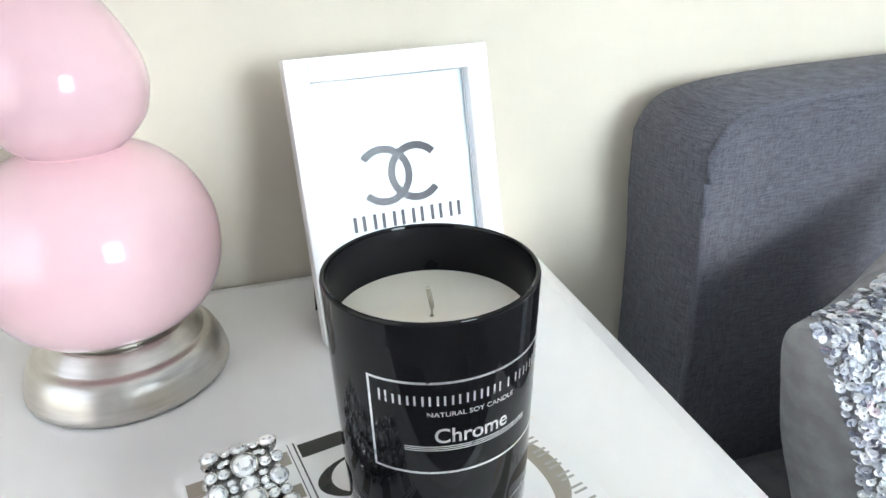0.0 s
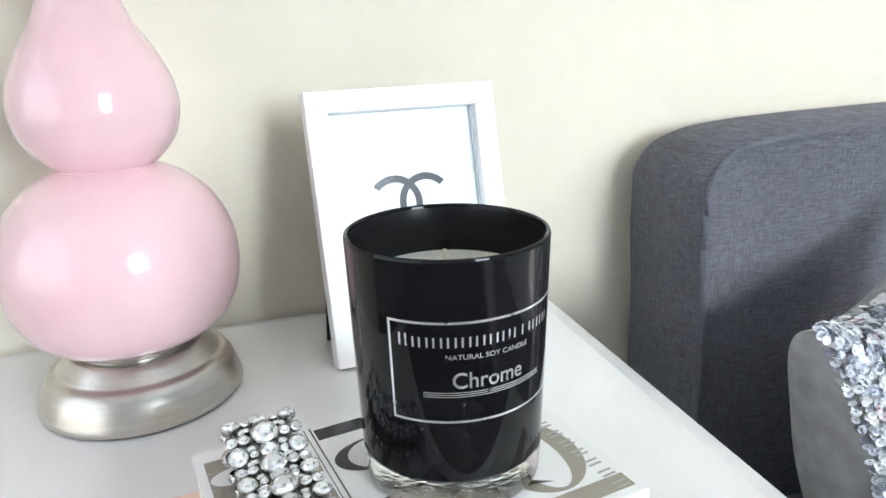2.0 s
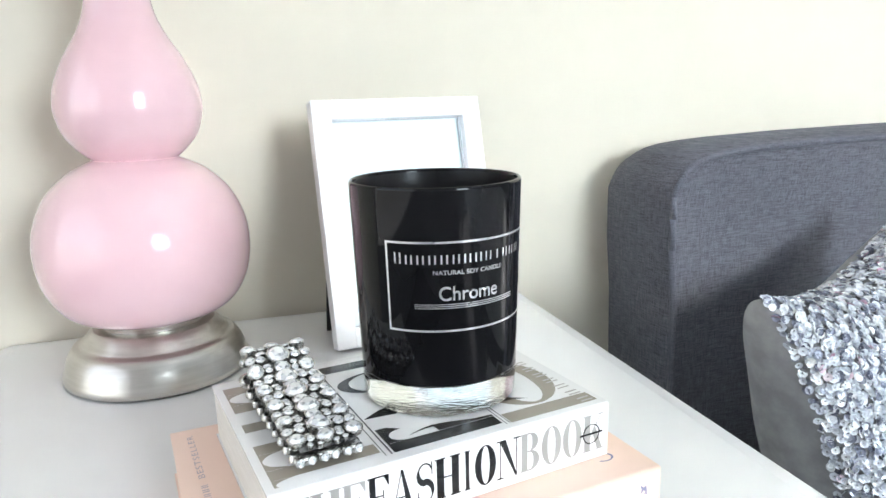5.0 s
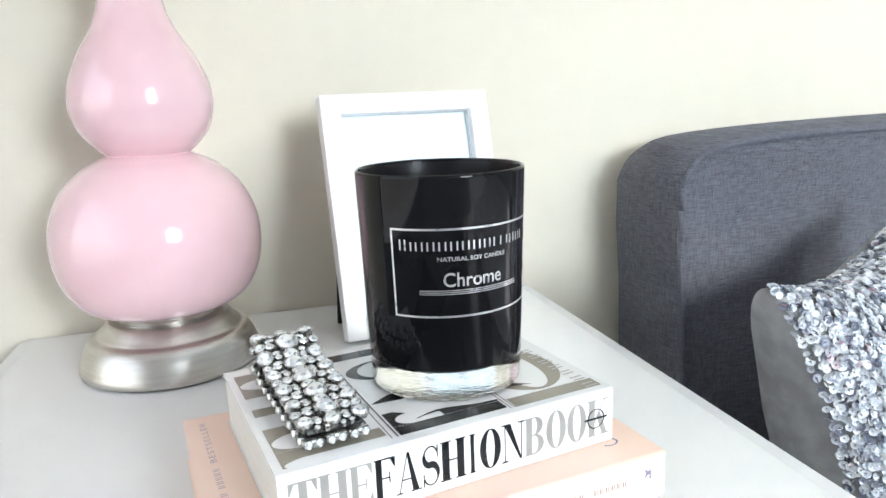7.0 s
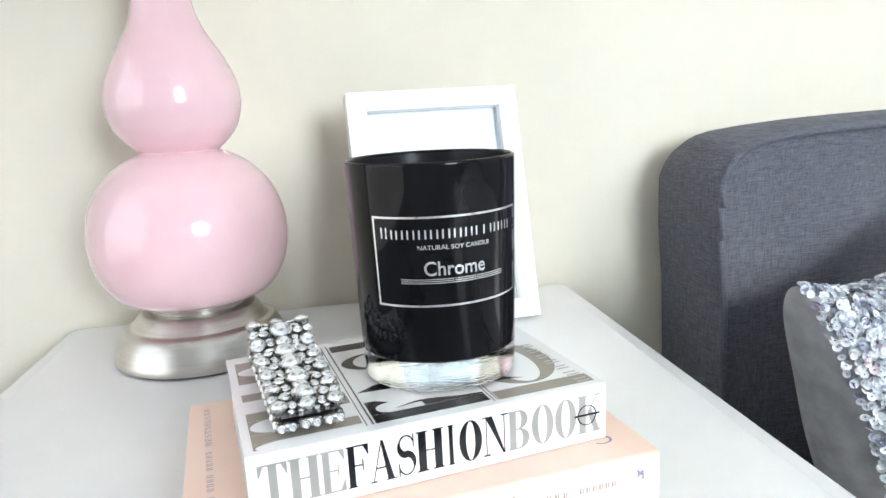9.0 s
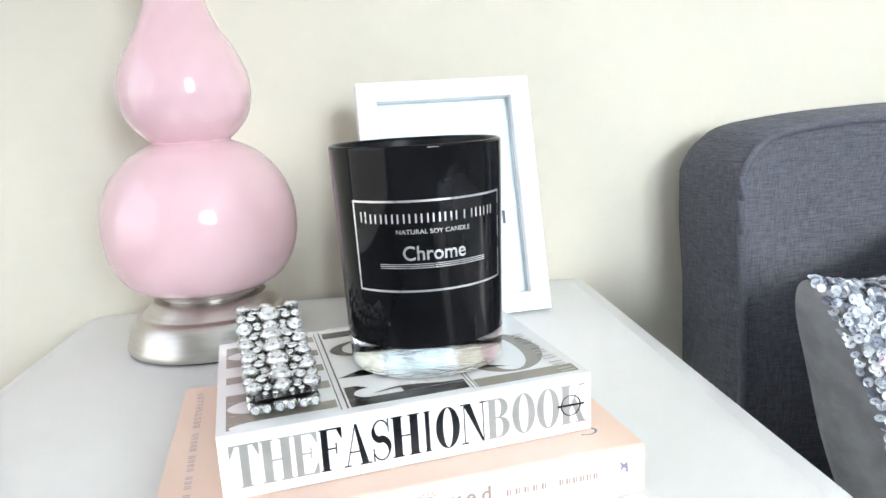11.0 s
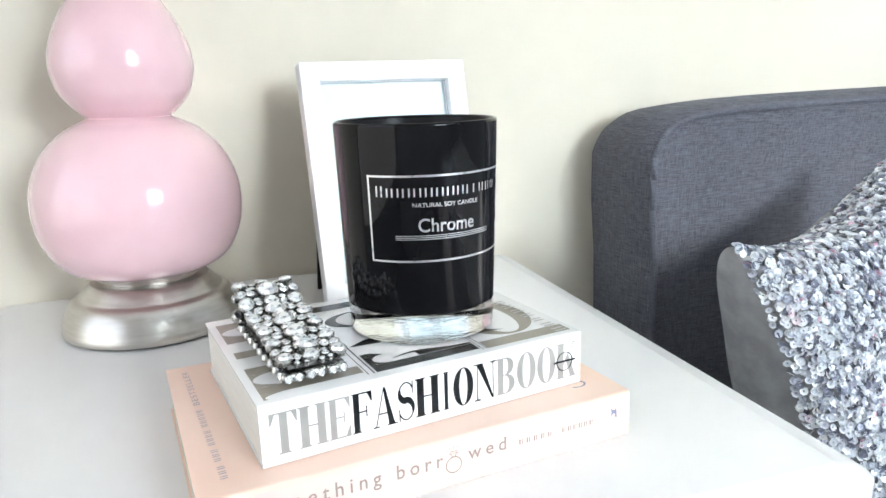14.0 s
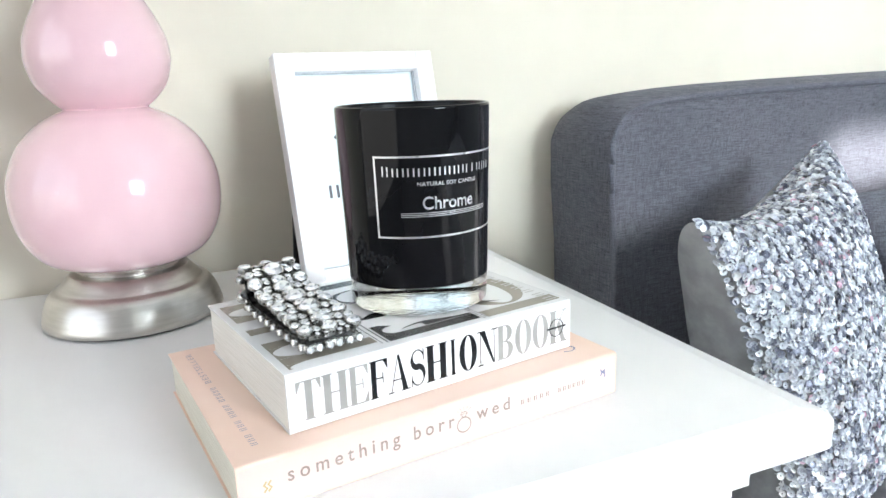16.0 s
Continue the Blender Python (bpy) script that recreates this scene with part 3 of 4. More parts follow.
part("frame", bm, FRAMEWHITE, pic)
part("backing", box(FB - 0.004, FW - FB + 0.004, 0.0158, 0.0185, FB - 0.004, FH - FB + 0.004), BLACKCARD, pic, "black card backing")
sheet = part("print", box(FB + 0.0002, FW - FB - 0.0002, 0.0130, 0.0156, FB + 0.0002, FH - FB - 0.0002), PAPER, pic, "white paper print")
pane = part("glass", box(FB + 0.0002, FW - FB - 0.0002, 0.0085, 0.0100, FB + 0.0002, FH - FB - 0.0002), PICTURE_PANE, pic, "clear glossy pane")
pane.visible_shadow = False
logo = Flat()
logo.arc(0.0885, 0.1160, 0.0222, 0.0222, 0.0056, 0.0056, 42, 318)
logo.arc(0.0632, 0.1160, 0.0222, 0.0222, 0.0056, 0.0056, -138, 138)
print_part("emblem", logo, DARKINK, sheet, pose(0, 0.0128, 0, 90), "two overlapping charcoal open rings")
words = Flat()
for k in range(6):
    x = 0.0355 + 0.0152 * k
    words.rect(x, 0.0772, x + 0.0026, 0.0888).rect(x + 0.0068, 0.0772, x + 0.0094, 0.0888)
print_part("caption", words, DARKINK, sheet, pose(0, 0.0128, 0, 90), "row of charcoal bars")
leg = part("easel_leg", box(0.0, 0.055, -0.0012, 0.0012, 0.0, 0.092, 0.0005, 1), BLACKCARD, pic, "black card easel leg")
leg.matrix_local = pic.matrix_basis.inverted() @ pose(-0.0185, 0.3065, ZT + 0.0006, 11, 0, 6.0)

# ---- peach paperback ----
peach = thing("paperback_book", pose(-0.1100, -0.0540, ZT, 0, 0, 8.3), "closed peach paperback novel lying on the nightstand", "book")
PL, PW, PT = 0.2130, 0.1490, 0.0248


def book_wrap(l, w, t, cover, r):
    """A soft cover in one piece: bottom board, rounded spine along y = 0, top board."""
    bm = bmesh.new()
    outer = [(w, 0.0)] + [(r - r * math.sin(radians(a)), r - r * math.cos(radians(a))) for a in (0, 30, 60, 90)]
    outer += [(r - r * math.cos(radians(a)), t - r + r * math.sin(radians(a))) for a in (0, 30, 60, 90)] + [(w, t)]
    inner = [(w, cover)] + [(cover + 0.0004, cover)] + [(cover + 0.0004, t - cover)] + [(w, t - cover)]
    loop = outer + inner[::-1]
    ends = [[bm.verts.new((x, y, z)) for y, z in loop] for x in (0, l)]
    n = len(loop)
    for k in range(n):
        bm.faces.new((ends[0][k], ends[0][(k + 1) % n], ends[1][(k + 1) % n], ends[1][k]))
    for e in ends:
        bm.faces.new(e)
    return bm


def flat_quad(x0, x1, y0, y1, z):
    bm = bmesh.new()
    bm.faces.new([bm.verts.new(p) for p in ((x0, y0, z), (x1, y0, z), (x1, y1, z), (x0, y1, z))])
    return bm


wrap = part("cover", book_wrap(PL, PW, PT, 0.0005, 0.0016), PEACH, peach, "peach card cover")
part("page_block", box(0.0012, PL - 0.0012, 0.0012, PW - 0.0015, 0.0006, PT - 0.0006), PAGES_CREAM, peach, "cream paper page edges")
panel = Flat()
panel.rect(0.0006, 0.0020, PL - 0.0006, PT - 0.0020)
SPINE = pose(0, -0.00008, 0, 90)
print_part("spine_panel", panel, LIT_PEACH, wrap, SPINE, "peach spine, washed paler by light put into its colour")
SPINE2 = pose(0, -0.00018, 0, 90)


def print_words(name, bm, mat, parent, m, label=""):
    ob = part(name, bm, mat, parent, label)
    ob.matrix_local = m
    return ob


def at(m, x, y):
    return m @ pose(x, y, 0)


print_words("title", fit_width(lettering("something borr", 0.011, 0.00012, 1.5), 0.0842, 0.0092), BROWNINK, wrap, at(SPINE2, 0.0216, 0.0117), "dusty brown title lettering")
print_words("title", fit_width(lettering("wed", 0.011, 0.00012, 1.5), 0.0204, 0.0068), BROWNINK, wrap, at(SPINE2, 0.1186, 0.0117), "dusty brown title lettering")
ring = Flat()
ring.arc(0.1112, 0.0112, 0.0042, 0.0042, 0.0006, 0.0006)
ring.stroke([(0.1098, 0.0154), (0.1112, 0.0150), (0.1126, 0.0154)], [0.0005] * 3)
ring.stroke([(0.1112, 0.0150), (0.1092, 0.0170), (0.1098, 0.0180), (0.1126, 0.0180), (0.1132, 0.0170), (0.1112, 0.0150)], [0.0004] * 6)
ring.stroke([(0.1092, 0.0170), (0.1132, 0.0170)], [0.0003] * 2)
for k in range(5):
    q = radians(30 + 30 * k)
    ring.stroke([(0.1112 + 0.0030 * math.cos(q), 0.0180 + 0.0012 * math.sin(q)), (0.1112 + 0.0048 * math.cos(q), 0.0180 + 0.0028 * math.sin(q))], [0.0002, 0.0002])
print_part("ring_emblem", ring, BROWNINK, wrap, SPINE2, "small brown diamond ring drawing")
for x0, x1, n in ((0.1462, 0.1668, 5), (0.1710, 0.1908, 6)):
    pitch = (x1 - x0) / n
    for k in range(n):
        bar = Flat()
        bar.rect(x0 + pitch * k, 0.0119, x0 + pitch * k + 0.0008, 0.0146).rect(x0 + pitch * k + 0.0014, 0.0119, x0 + pitch * k + 0.0019, 0.0146)
        print_part("byline_bar", bar, BROWNINK, wrap, SPINE2, "plain brown bar")
orn = Flat()
for dx in (0, 0.0019):
    orn.stroke([(0.0110 + dx, 0.0100), (0.0124 + dx, 0.0116), (0.0110 + dx, 0.0132), (0.0124 + dx, 0.0148)], [0.0009] * 4)
print_part("ornament", orn, GOLDINK, wrap, SPINE2, "small gold ornament")
bird = Flat()
bird.poly([(0.2008, 0.0128), (0.2026, 0.0148), (0.2048, 0.0133), (0.2042, 0.0171), (0.2026, 0.0163), (0.2006, 0.0179), (0.2014, 0.0155)])
bird.poly([(0.2032, 0.0128), (0.2048, 0.0121), (0.2048, 0.0131), (0.2038, 0.0139)])
print_part("publisher_mark", bird, VIOLETINK, wrap, SPINE2, "small violet bird-shaped mark")
TOP = pose(0, 0, PT + 0.0001)
ROT = pose(0.0142, 0.0145, PT + 0.0001, 0, 0, 91.5)
spot = 0.0
for letters in (3, 3, 4, 5):
    for k in range(letters):
        bar = Flat()
        bar.rect(spot, 0, spot + 0.0008, 0.0032).rect(spot + 0.0017, 0, spot + 0.0024, 0.0032)
        print_part("blurb_bar", bar, MAUVEINK, wrap, ROT, "pale mauve bar")
        spot += 0.0042
    spot += 0.0032
print_words("blurb", fit_width(lettering("BESTSELLER", 0.0044, 0, 1.2), 0.0480, 0.0032), MAUVEINK, wrap, at(ROT, 0.0780, 0), "pale mauve small capitals")
letter = Flat()
letter.arc(0.1935, 0.0195, 0.0055, 0.0038, 0.0013, 0.0007, -140, 150)
print_part("cover_letter", letter, VIOLETINK, wrap, TOP, "violet-grey curl of a large letter")

# ---- white fashion book ----
fbook = thing("paperback_book", pose(-0.0840, -0.0370, ZT + PT + 0.0003, 0, 0, 10.8), "thick white paperback with taupe and black lettering, stacked on another book", "book")
BL, BW, BT = 0.1685, 0.1220, 0.0288
wrap = part("cover", book_wrap(BL, BW, BT, 0.0006, 0.0010), CARD_WHITE, fbook, "glossy white card cover")
part("page_block", box(0.0010, BL - 0.0010, 0.0012, BW - 0.0012, 0.0007, BT - 0.0007), PAGES, fbook, "white paper page edges")


def didone(f, ch, x, y, w, h):
    """One high-contrast serif capital in the box x, y, w, h."""
    thin, thick, ser = 0.035 * h, 0.29 * w, 0.07 * w

    def stem(cx, t=thick):
        f.rect(cx - t / 2, y, cx + t / 2, y + h)
        f.rect(cx - t / 2 - ser, y, cx + t / 2 + ser, y + thin)
        f.rect(cx - t / 2 - ser, y + h - thin, cx + t / 2 + ser, y + h)

    def tick(cx, y0, y1):
        f.rect(cx - thin * 0.4, y0, cx + thin * 0.4, y1)

    if ch == "T":
        stem(x + w / 2)
        f.rect(x, y + h - thin, x + w, y + h)
        f.poly([(x, y + h), (x, y + 0.72 * h), (x + 0.04 * w, y + 0.72 * h), (x + 0.22 * w, y + h)])
        f.poly([(x + w, y + h), (x + 0.78 * w, y + h), (x + 0.96 * w, y + 0.72 * h), (x + w, y + 0.72 * h)])
    elif ch == "H":
        stem(x + 0.2 * w)
        stem(x + 0.8 * w)
        f.rect(x + 0.2 * w, y + 0.49 * h, x + 0.8 * w, y + 0.49 * h + thin)
    elif ch in "EF":
        stem(x + 0.22 * w)
        f.rect(x + 0.2 * w, y + h - thin, x + w, y + h)
        f.poly([(x + w, y + h), (x + 0.74 * w, y + h), (x + 0.96 * w, y + 0.74 * h), (x + w, y + 0.74 * h)])
        f.rect(x + 0.2 * w, y + 0.5 * h, x + 0.72 * w, y + 0.5 * h + thin)
        tick(x + 0.72 * w, y + 0.38 * h, y + 0.65 * h)
        if ch == "E":
            f.rect(x + 0.2 * w, y, x + w, y + thin)
            f.poly([(x + w, y), (x + w, y + 0.27 * h), (x + 0.96 * w, y + 0.27 * h), (x + 0.74 * w, y)])
    elif ch == "A":
        f.poly([(x + 0.08 * w, y), (x + 0.12 * w, y), (x + 0.50 * w, y + h), (x + 0.46 * w, y + h)])
        f.poly([(x + 0.66 * w, y), (x + 0.92 * w, y), (x + 0.54 * w, y + h), (x + 0.44 * w, y + h)])
        f.rect(x + 0.2 * w, y + 0.32 * h, x + 0.72 * w, y + 0.32 * h + thin)
        f.rect(x - 0.02 * w, y, x + 0.24 * w, y + thin)
        f.rect(x + 0.58 * w, y, x + 1.02 * w, y + thin)
    elif ch == "S":
        pts, wid = [], []
        for k in range(41):
            s = k / 40
            if s < 0.5:
                q = radians(20 + 250 * s * 2)
                pts.append((x + w * (0.5 + 0.36 * math.cos(q)), y + h * (0.745 + 0.235 * math.sin(q))))
            else:
                q = radians(90 - 250 * (s - 0.5) * 2)
                pts.append((x + w * (0.5 + 0.38 * math.cos(q)), y + h * (0.275 + 0.255 * math.sin(q))))
            wid.append(thin + (0.30 * w) * max(0, 1 - abs(s - 0.5) / 0.22) ** 0.7)
        f.stroke(pts, wid)
        tick(x + 0.86 * w, y + 0.68 * h, y + h)
        tick(x + 0.12 * w, y, y + 0.32 * h)
    elif ch == "I":
        stem(x + w / 2, thick * 1.0)
    elif ch == "O":
        f.arc(x + w / 2, y + h / 2, w * 0.48, h * 0.515, thick, thin * 0.8)
    elif ch == "N":
        f.rect(x + 0.12 * w, y, x + 0.16 * w, y + h)
        f.rect(x + 0.84 * w, y, x + 0.88 * w, y + h)
        f.poly([(x + 0.10 * w, y + h), (x + 0.38 * w, y + h), (x + 0.88 * w, y), (x + 0.80 * w, y)])
        f.rect(x, y, x + 0.28 * w, y + thin)
        f.rect(x + 0.72 * w, y + h - thin, x + w, y + h)
        f.rect(x - 0.02 * w, y + h - thin, x + 0.3 * w, y + h)
    elif ch == "B":
        stem(x + 0.22 * w)
        f.arc(x + 0.48 * w, y + 0.755 * h, 0.40 * w, 0.245 * h, thick, thin, -90, 90)
        f.arc(x + 0.48 * w, y + 0.265 * h, 0.46 * w, 0.265 * h, thick, thin, -90, 90)
        for yy in (0, 0.5 * h, h - thin):
            f.rect(x + 0.2 * w, y + yy, x + 0.5 * w, y + yy + thin)
    elif ch == "K":
        stem(x + 0.22 * w)
        f.poly([(x + 0.30 * w, y + 0.36 * h), (x + 0.36 * w, y + 0.36 * h), (x + 0.90 * w, y + h), (x + 0.86 * w, y + h)])
        f.poly([(x + 0.44 * w, y + 0.56 * h), (x + 0.58 * w, y + 0.70 * h), (x + 0.98 * w, y), (x + 0.72 * w, y)])
        f.rect(x + 0.62 * w, y, x + 1.06 * w, y + thin)
        f.rect(x + 0.74 * w, y + h - thin, x + 1.0 * w, y + h)


def word(text, x, y, h, widths, gap):
    f = Flat()
    for ch, w in zip(text, widths):
        didone(f, ch, x, y, w, h)
        x += w + gap
    return f


TH = 0.0192
print_part("title", word("THE", 0.0042, 0.0050, TH, (0.0120, 0.0125, 0.0101), 0.0006), GREYINK, wrap, SPINE, "grey serif title lettering")
print_part("title", word("FASHION", 0.0408, 0.0050, TH, (0.0097, 0.0116, 0.0092, 0.0124, 0.0066, 0.0116, 0.0124), 0.0003), BLACKINK, wrap, SPINE, "black serif title lettering")
print_part("title", word("BOOK", 0.1162, 0.0050, TH, (0.0116, 0.0119, 0.0119, 0.0126), 0.0004), GREYINK, wrap, SPINE, "grey serif title lettering")
mark = Flat()
mark.arc(0.1580, 0.0142, 0.0052, 0.0052, 0.0007, 0.0004).rect(0.1512, 0.0138, 0.1650, 0.0148)
print_part("publisher_mark", mark, BLACKINK, wrap, SPINE2, "small black ring crossed by a line")

# cover design: cropped serif letters in three columns
COVER = pose(0, 0, BT + 0.00008)
COVER2 = pose(0, 0, BT + 0.00022)


def shapes(name, mat, m, label, *drawn):
    """Each drawn shape as one part of the cover."""
    for kind, *numbers in drawn:
        f = Flat()
        if kind == "bar":
            f.rect(*numbers)
        elif kind == "ring":
            f.arc(*numbers)
        elif kind == "disc":
            f.disc(*numbers)
        else:
            f.poly(numbers)
        print_part(name, f, mat, wrap, m, label)


shapes("cover_stripe", TAUPE, COVER, "taupe stripe of a cropped capital", *[("bar", 0.0040, a, 0.0512, b) for a, b in ((0.0100, 0.0185), (0.0335, 0.0425), (0.0570, 0.0660), (0.0800, 0.0890), (0.1030, 0.1125))])
shapes("cover_bracket", TAUPE, COVER, "taupe bracket of a cropped capital", ("bar", 0.0040, 0.0045, 0.0135, 0.0099), ("bar", 0.0040, 0.0186, 0.0135, 0.0334), ("bar", 0.0040, 0.0891, 0.0135, 0.1029))
shapes("cover_cutout", CARD_WHITE, COVER2, "white curve of a cropped capital", ("disc", 0.0170, 0.0260, 0.0125, 0.0073), ("disc", 0.0170, 0.0960, 0.0125, 0.0068), ("disc", 0.0185, 0.0058, 0.0135, 0.0040))
shapes("cover_line", DARKINK, COVER, "fine dark line", ("bar", 0.0521, 0.0065, 0.0526, 0.1170), ("bar", 0.0548, 0.0065, 0.0556, 0.1170), ("bar", 0.1122, 0.0050, 0.1127, 0.1170), ("bar", 0.1140, 0.0050, 0.1145, 0.1170))
shapes("cover_letter", TAUPE, COVER, "taupe cropped capital", ("bar", 0.1150, 0.0050, 0.1655, 0.0145), ("ring", 0.1385, 0.0450, 0.0225, 0.0290, 0.0105, 0.0022, -75, 285), ("ring", 0.1400, 0.0970, 0.0200, 0.0180, 0.0085, 0.0016))
shapes("cover_serif", DARKINK, COVER, "dark tapering serif", ("poly", (0.1150, 0.0300), (0.1290, 0.0285), (0.1370, 0.0235), (0.1270, 0.0262), (0.1150, 0.0270)))
f = Flat()
f.rect(0.0566, 0.0068, 0.1112, 0.0150)
print_part("cover_letter", f, BLACKINK, wrap, COVER, "black bar of a cropped capital")
f = Flat()
inner = [(0.0600 + 0.0075 * (1 - math.cos(radians(a))), 0.0205 + 0.0054 * math.sin(radians(a))) for a in range(-90, 91, 15)]
f.band([(0.0566, y) for x, y in inner] + [(0.0566, 0.0300)], inner + [(0.0620, 0.0300)])
print_part("cover_letter", f, BLACKINK, wrap, COVER, "black bracket of a cropped capital")
f = Flat()
f.stroke([(0.0690, 0.0178), (0.0725, 0.0190), (0.0770, 0.0202), (0.0825, 0.0208)], [0.0003, 0.0006, 0.0012, 0.0020])
f.band([(0.0822, 0.0151), (0.0850, 0.0151), (0.0900, 0.0151), (0.1010, 0.0151), (0.1112, 0.0151)], [(0.0815, 0.0212), (0.0850, 0.0214), (0.0900, 0.0204), (0.1010, 0.0176), (0.1112, 0.0168)])
print_part("cover_letter", f, BLACKINK, wrap, COVER2, "black curve of a cropped capital")
shapes("cover_letter", BLACKINK, COVER, "black cropped capital", ("poly", (0.0562, 0.0425), (0.0665, 0.0487), (0.1000, 0.0560), (0.0720, 0.0408)), ("bar", 0.0566, 0.1045, 0.1112, 0.1145), ("ring", 0.0800, 0.0825, 0.0225, 0.0135, 0.0065, 0.0012, 95, 300))
for k in range(7):
    bar = Flat()
    for x in (0.0, 0.0032):
        bar.rect(0.0090 * k + x, 0, 0.0090 * k + x + 0.0013, 0.0072)
    print_part("name_bar", bar, GREYINK, wrap, pose(0.1640, 0.0062, BT + 0.00030, 0, 0, 93), "plain grey bar")

# ---- candle in black glass ----
ZB = ZT + PT + 0.0003 + BT + 0.0004
candle = thing("scented_candle", pose(0.0087, 0.0412, ZB), "white wax candle in a black glass tumbler with silver label", "candle")
CH = 0.1098


def cup_radius(z):
    return 0.0392 + (0.0425 - 0.0392) * z / CH


def cup_profile():
    out = [(0, 0.0205), (0.015, 0.0201), (0.027, 0.0190), (0.0345, 0.0172), (cup_radius(0.0160) - 0.0012, 0.0160), (cup_radius(0.0163), 0.0163)]
    out += [(cup_radius(z), z) for z in (0.0175, 0.04, 0.06, 0.08, 0.10, CH - 0.004, CH - 0.0016, CH - 0.0012)]
    out += [(0.0421, CH - 0.0003), (0.0414, CH), (0.0406, CH - 0.0004), (0.0402, CH - 0.0015)]
    out += [(cup_radius(z) - 0.0024, z) for z in (0.10, 0.08, 0.06, 0.04)] + [(0.034, 0.026), (0, 0.0255)]
    return out


cup = part("tumbler", lathe(cup_profile(), 128), BLACKGLASS, candle, "glossy black glass tumbler", True)
cup.data.materials.append(BLACKLINING)
for face in cup.data.polygons:
    if 0.03 < face.center.z < CH - 0.0012 and math.hypot(face.center.x, face.center.y) < cup_radius(face.center.z) - 0.0010:
        face.material_index = 1
foot = [(0, 0.0004), (0.030, 0.0004), (0.0330, 0.0), (0.0372, 0.0), (0.0387, 0.0010), (0.0392, 0.0026), (cup_radius(0.0157), 0.0157), (cup_radius(0.0157) - 0.0012, 0.01565), (0.0345, 0.0168), (0.027, 0.0186), (0.015, 0.0197), (0, 0.0201)]
base = part("glass_base", lathe(foot, 128), GLASS, candle, "thick clear glass base", True)
base.data.materials.append(CAST)
for face in base.data.polygons:
    if face.center.z > 0.0158 or face.center.z < 0.0005:
        face.material_index = 1
ZW = 0.0880
wax = part("wax", lathe([(0, 0.026), (0.0340, 0.0262), (cup_radius(0.06) - 0.0026, 0.06), (cup_radius(ZW) - 0.0027, ZW - 0.0002), (0.036, ZW - 0.0008), (0.02, ZW - 0.0010), (0.003, ZW - 0.0006), (0, ZW - 0.0006)], 96), WAX, candle, "creamy white wax", True)
part("wick", tube([(0, 0, ZW - 0.001), (0.0002, 0, ZW + 0.004), (-0.0006, 0.0002, ZW + 0.009), (-0.0012, 0, ZW + 0.0125)], 0.0010, 8), WICK, candle, "pale cotton wick", True)


def round_cup(bm, lift=0.00012):
    """Bends flat label work (x degrees round the cup from its front, y height) onto the glass."""
    for v in bm.verts:
        a, z, r = radians(v.co.x), v.co.y, cup_radius(v.co.y) + lift + v.co.z
        v.co = (r * math.sin(a), -r * math.cos(a), z)
    return bm


LZ0, LZ1, LA0, LA1 = 0.7500 - 0.7067, 0.7925 - 0.7067, -49.8, 61.5
label = Flat()


def strip(f, a0, a1, z0, z1, n=40):
    return f.band([(a0 + (a1 - a0) * k / n, z0) for k in range(n + 1)], [(a0 + (a1 - a0) * k / n, z1) for k in range(n + 1)])


strip(label, LA0, LA1, LZ0, LZ0 + 0.0010)
strip(label, LA0, LA1, LZ1 - 0.0010, LZ1)
strip(label, LA0, LA0 + 1.5, LZ0 + 0.0010, LZ1 - 0.0010, 2)
strip(label, LA1 - 1.5, LA1, LZ0 + 0.0010, LZ1 - 0.0010, 2)
part("label_border", round_cup(label.bm), SILVER, cup, "thin silver rectangle")
for k in range(13):
    w = 4.6 if k != 9 else 1.4
    a = -43.5 + 7.45 * k + (0 if k != 9 else 1.8)
    tall = 0.0052 if k == 0 else 0.0042
    glyph = Flat()
    for lean in ((0.0, w - 1.1) if k != 9 else (0.0,)):
        strip(glyph, a + lean, a + lean + 1.1, 0.0754, 0.0754 + tall, 2)
    part("name_bar", round_cup(glyph.bm), SILVER, cup, "plain silver bar")
lines = Flat()
for k in range(3):
    strip(lines, -31.0, 42.0, 0.0545 + 0.0009 * k, 0.0545 + 0.0009 * k + 0.0004)
part("label_rule", round_cup(lines.bm), SILVER, cup, "three fine silver rules")


def cup_words(text, a0, a1, z, height, bold):
    bm = fit_width(lettering(text, 0.01, bold), a1 - a0, height)
    y0 = min(v.co.y for v in bm.verts)
    bmesh.ops.triangulate(bm, faces=bm.faces[:])
    for v in bm.verts:
        v.co.x, v.co.y = v.co.x + a0, v.co.y - y0 + z
    return part("label_text", round_cup(bm, 0.0002), SILVER, cup, "silver lettering reading " + text)


cup_words("NATURAL SOY CANDLE", -18.6, 29.5, 0.0704, 0.0021, 0.00008)
cup_words("Chrome", -15.2, 25.9, 0.0582, 0.0068, 0.00012)

# ---- rhinestone bracelet ----
bracelet = thing("rhinestone_bracelet", fbook.matrix_basis @ pose(0.0292, 0.0, BT + 0.0004, 0, 0, 1.0), "wide rhinestone bracelet in antique silver, lying folded on a book", "bracelet")
BRW = 0.0240
LOOP = [(0.0120, 0.0050), (0.030, 0.0046), (0.055, 0.0046), (0.078, 0.0048), (0.0915, 0.0064), (0.0970, 0.0110), (0.0978, 0.0170), (0.0950, 0.0222), (0.0890, 0.0228), (0.0815, 0.0195), (0.0745, 0.0158), (0.0650, 0.0140), (0.0480, 0.0126), (0.0300, 0.0110), (0.0112, 0.0090)]
curve_pts = smooth_profile(LOOP, 10)
dist = [0.0]
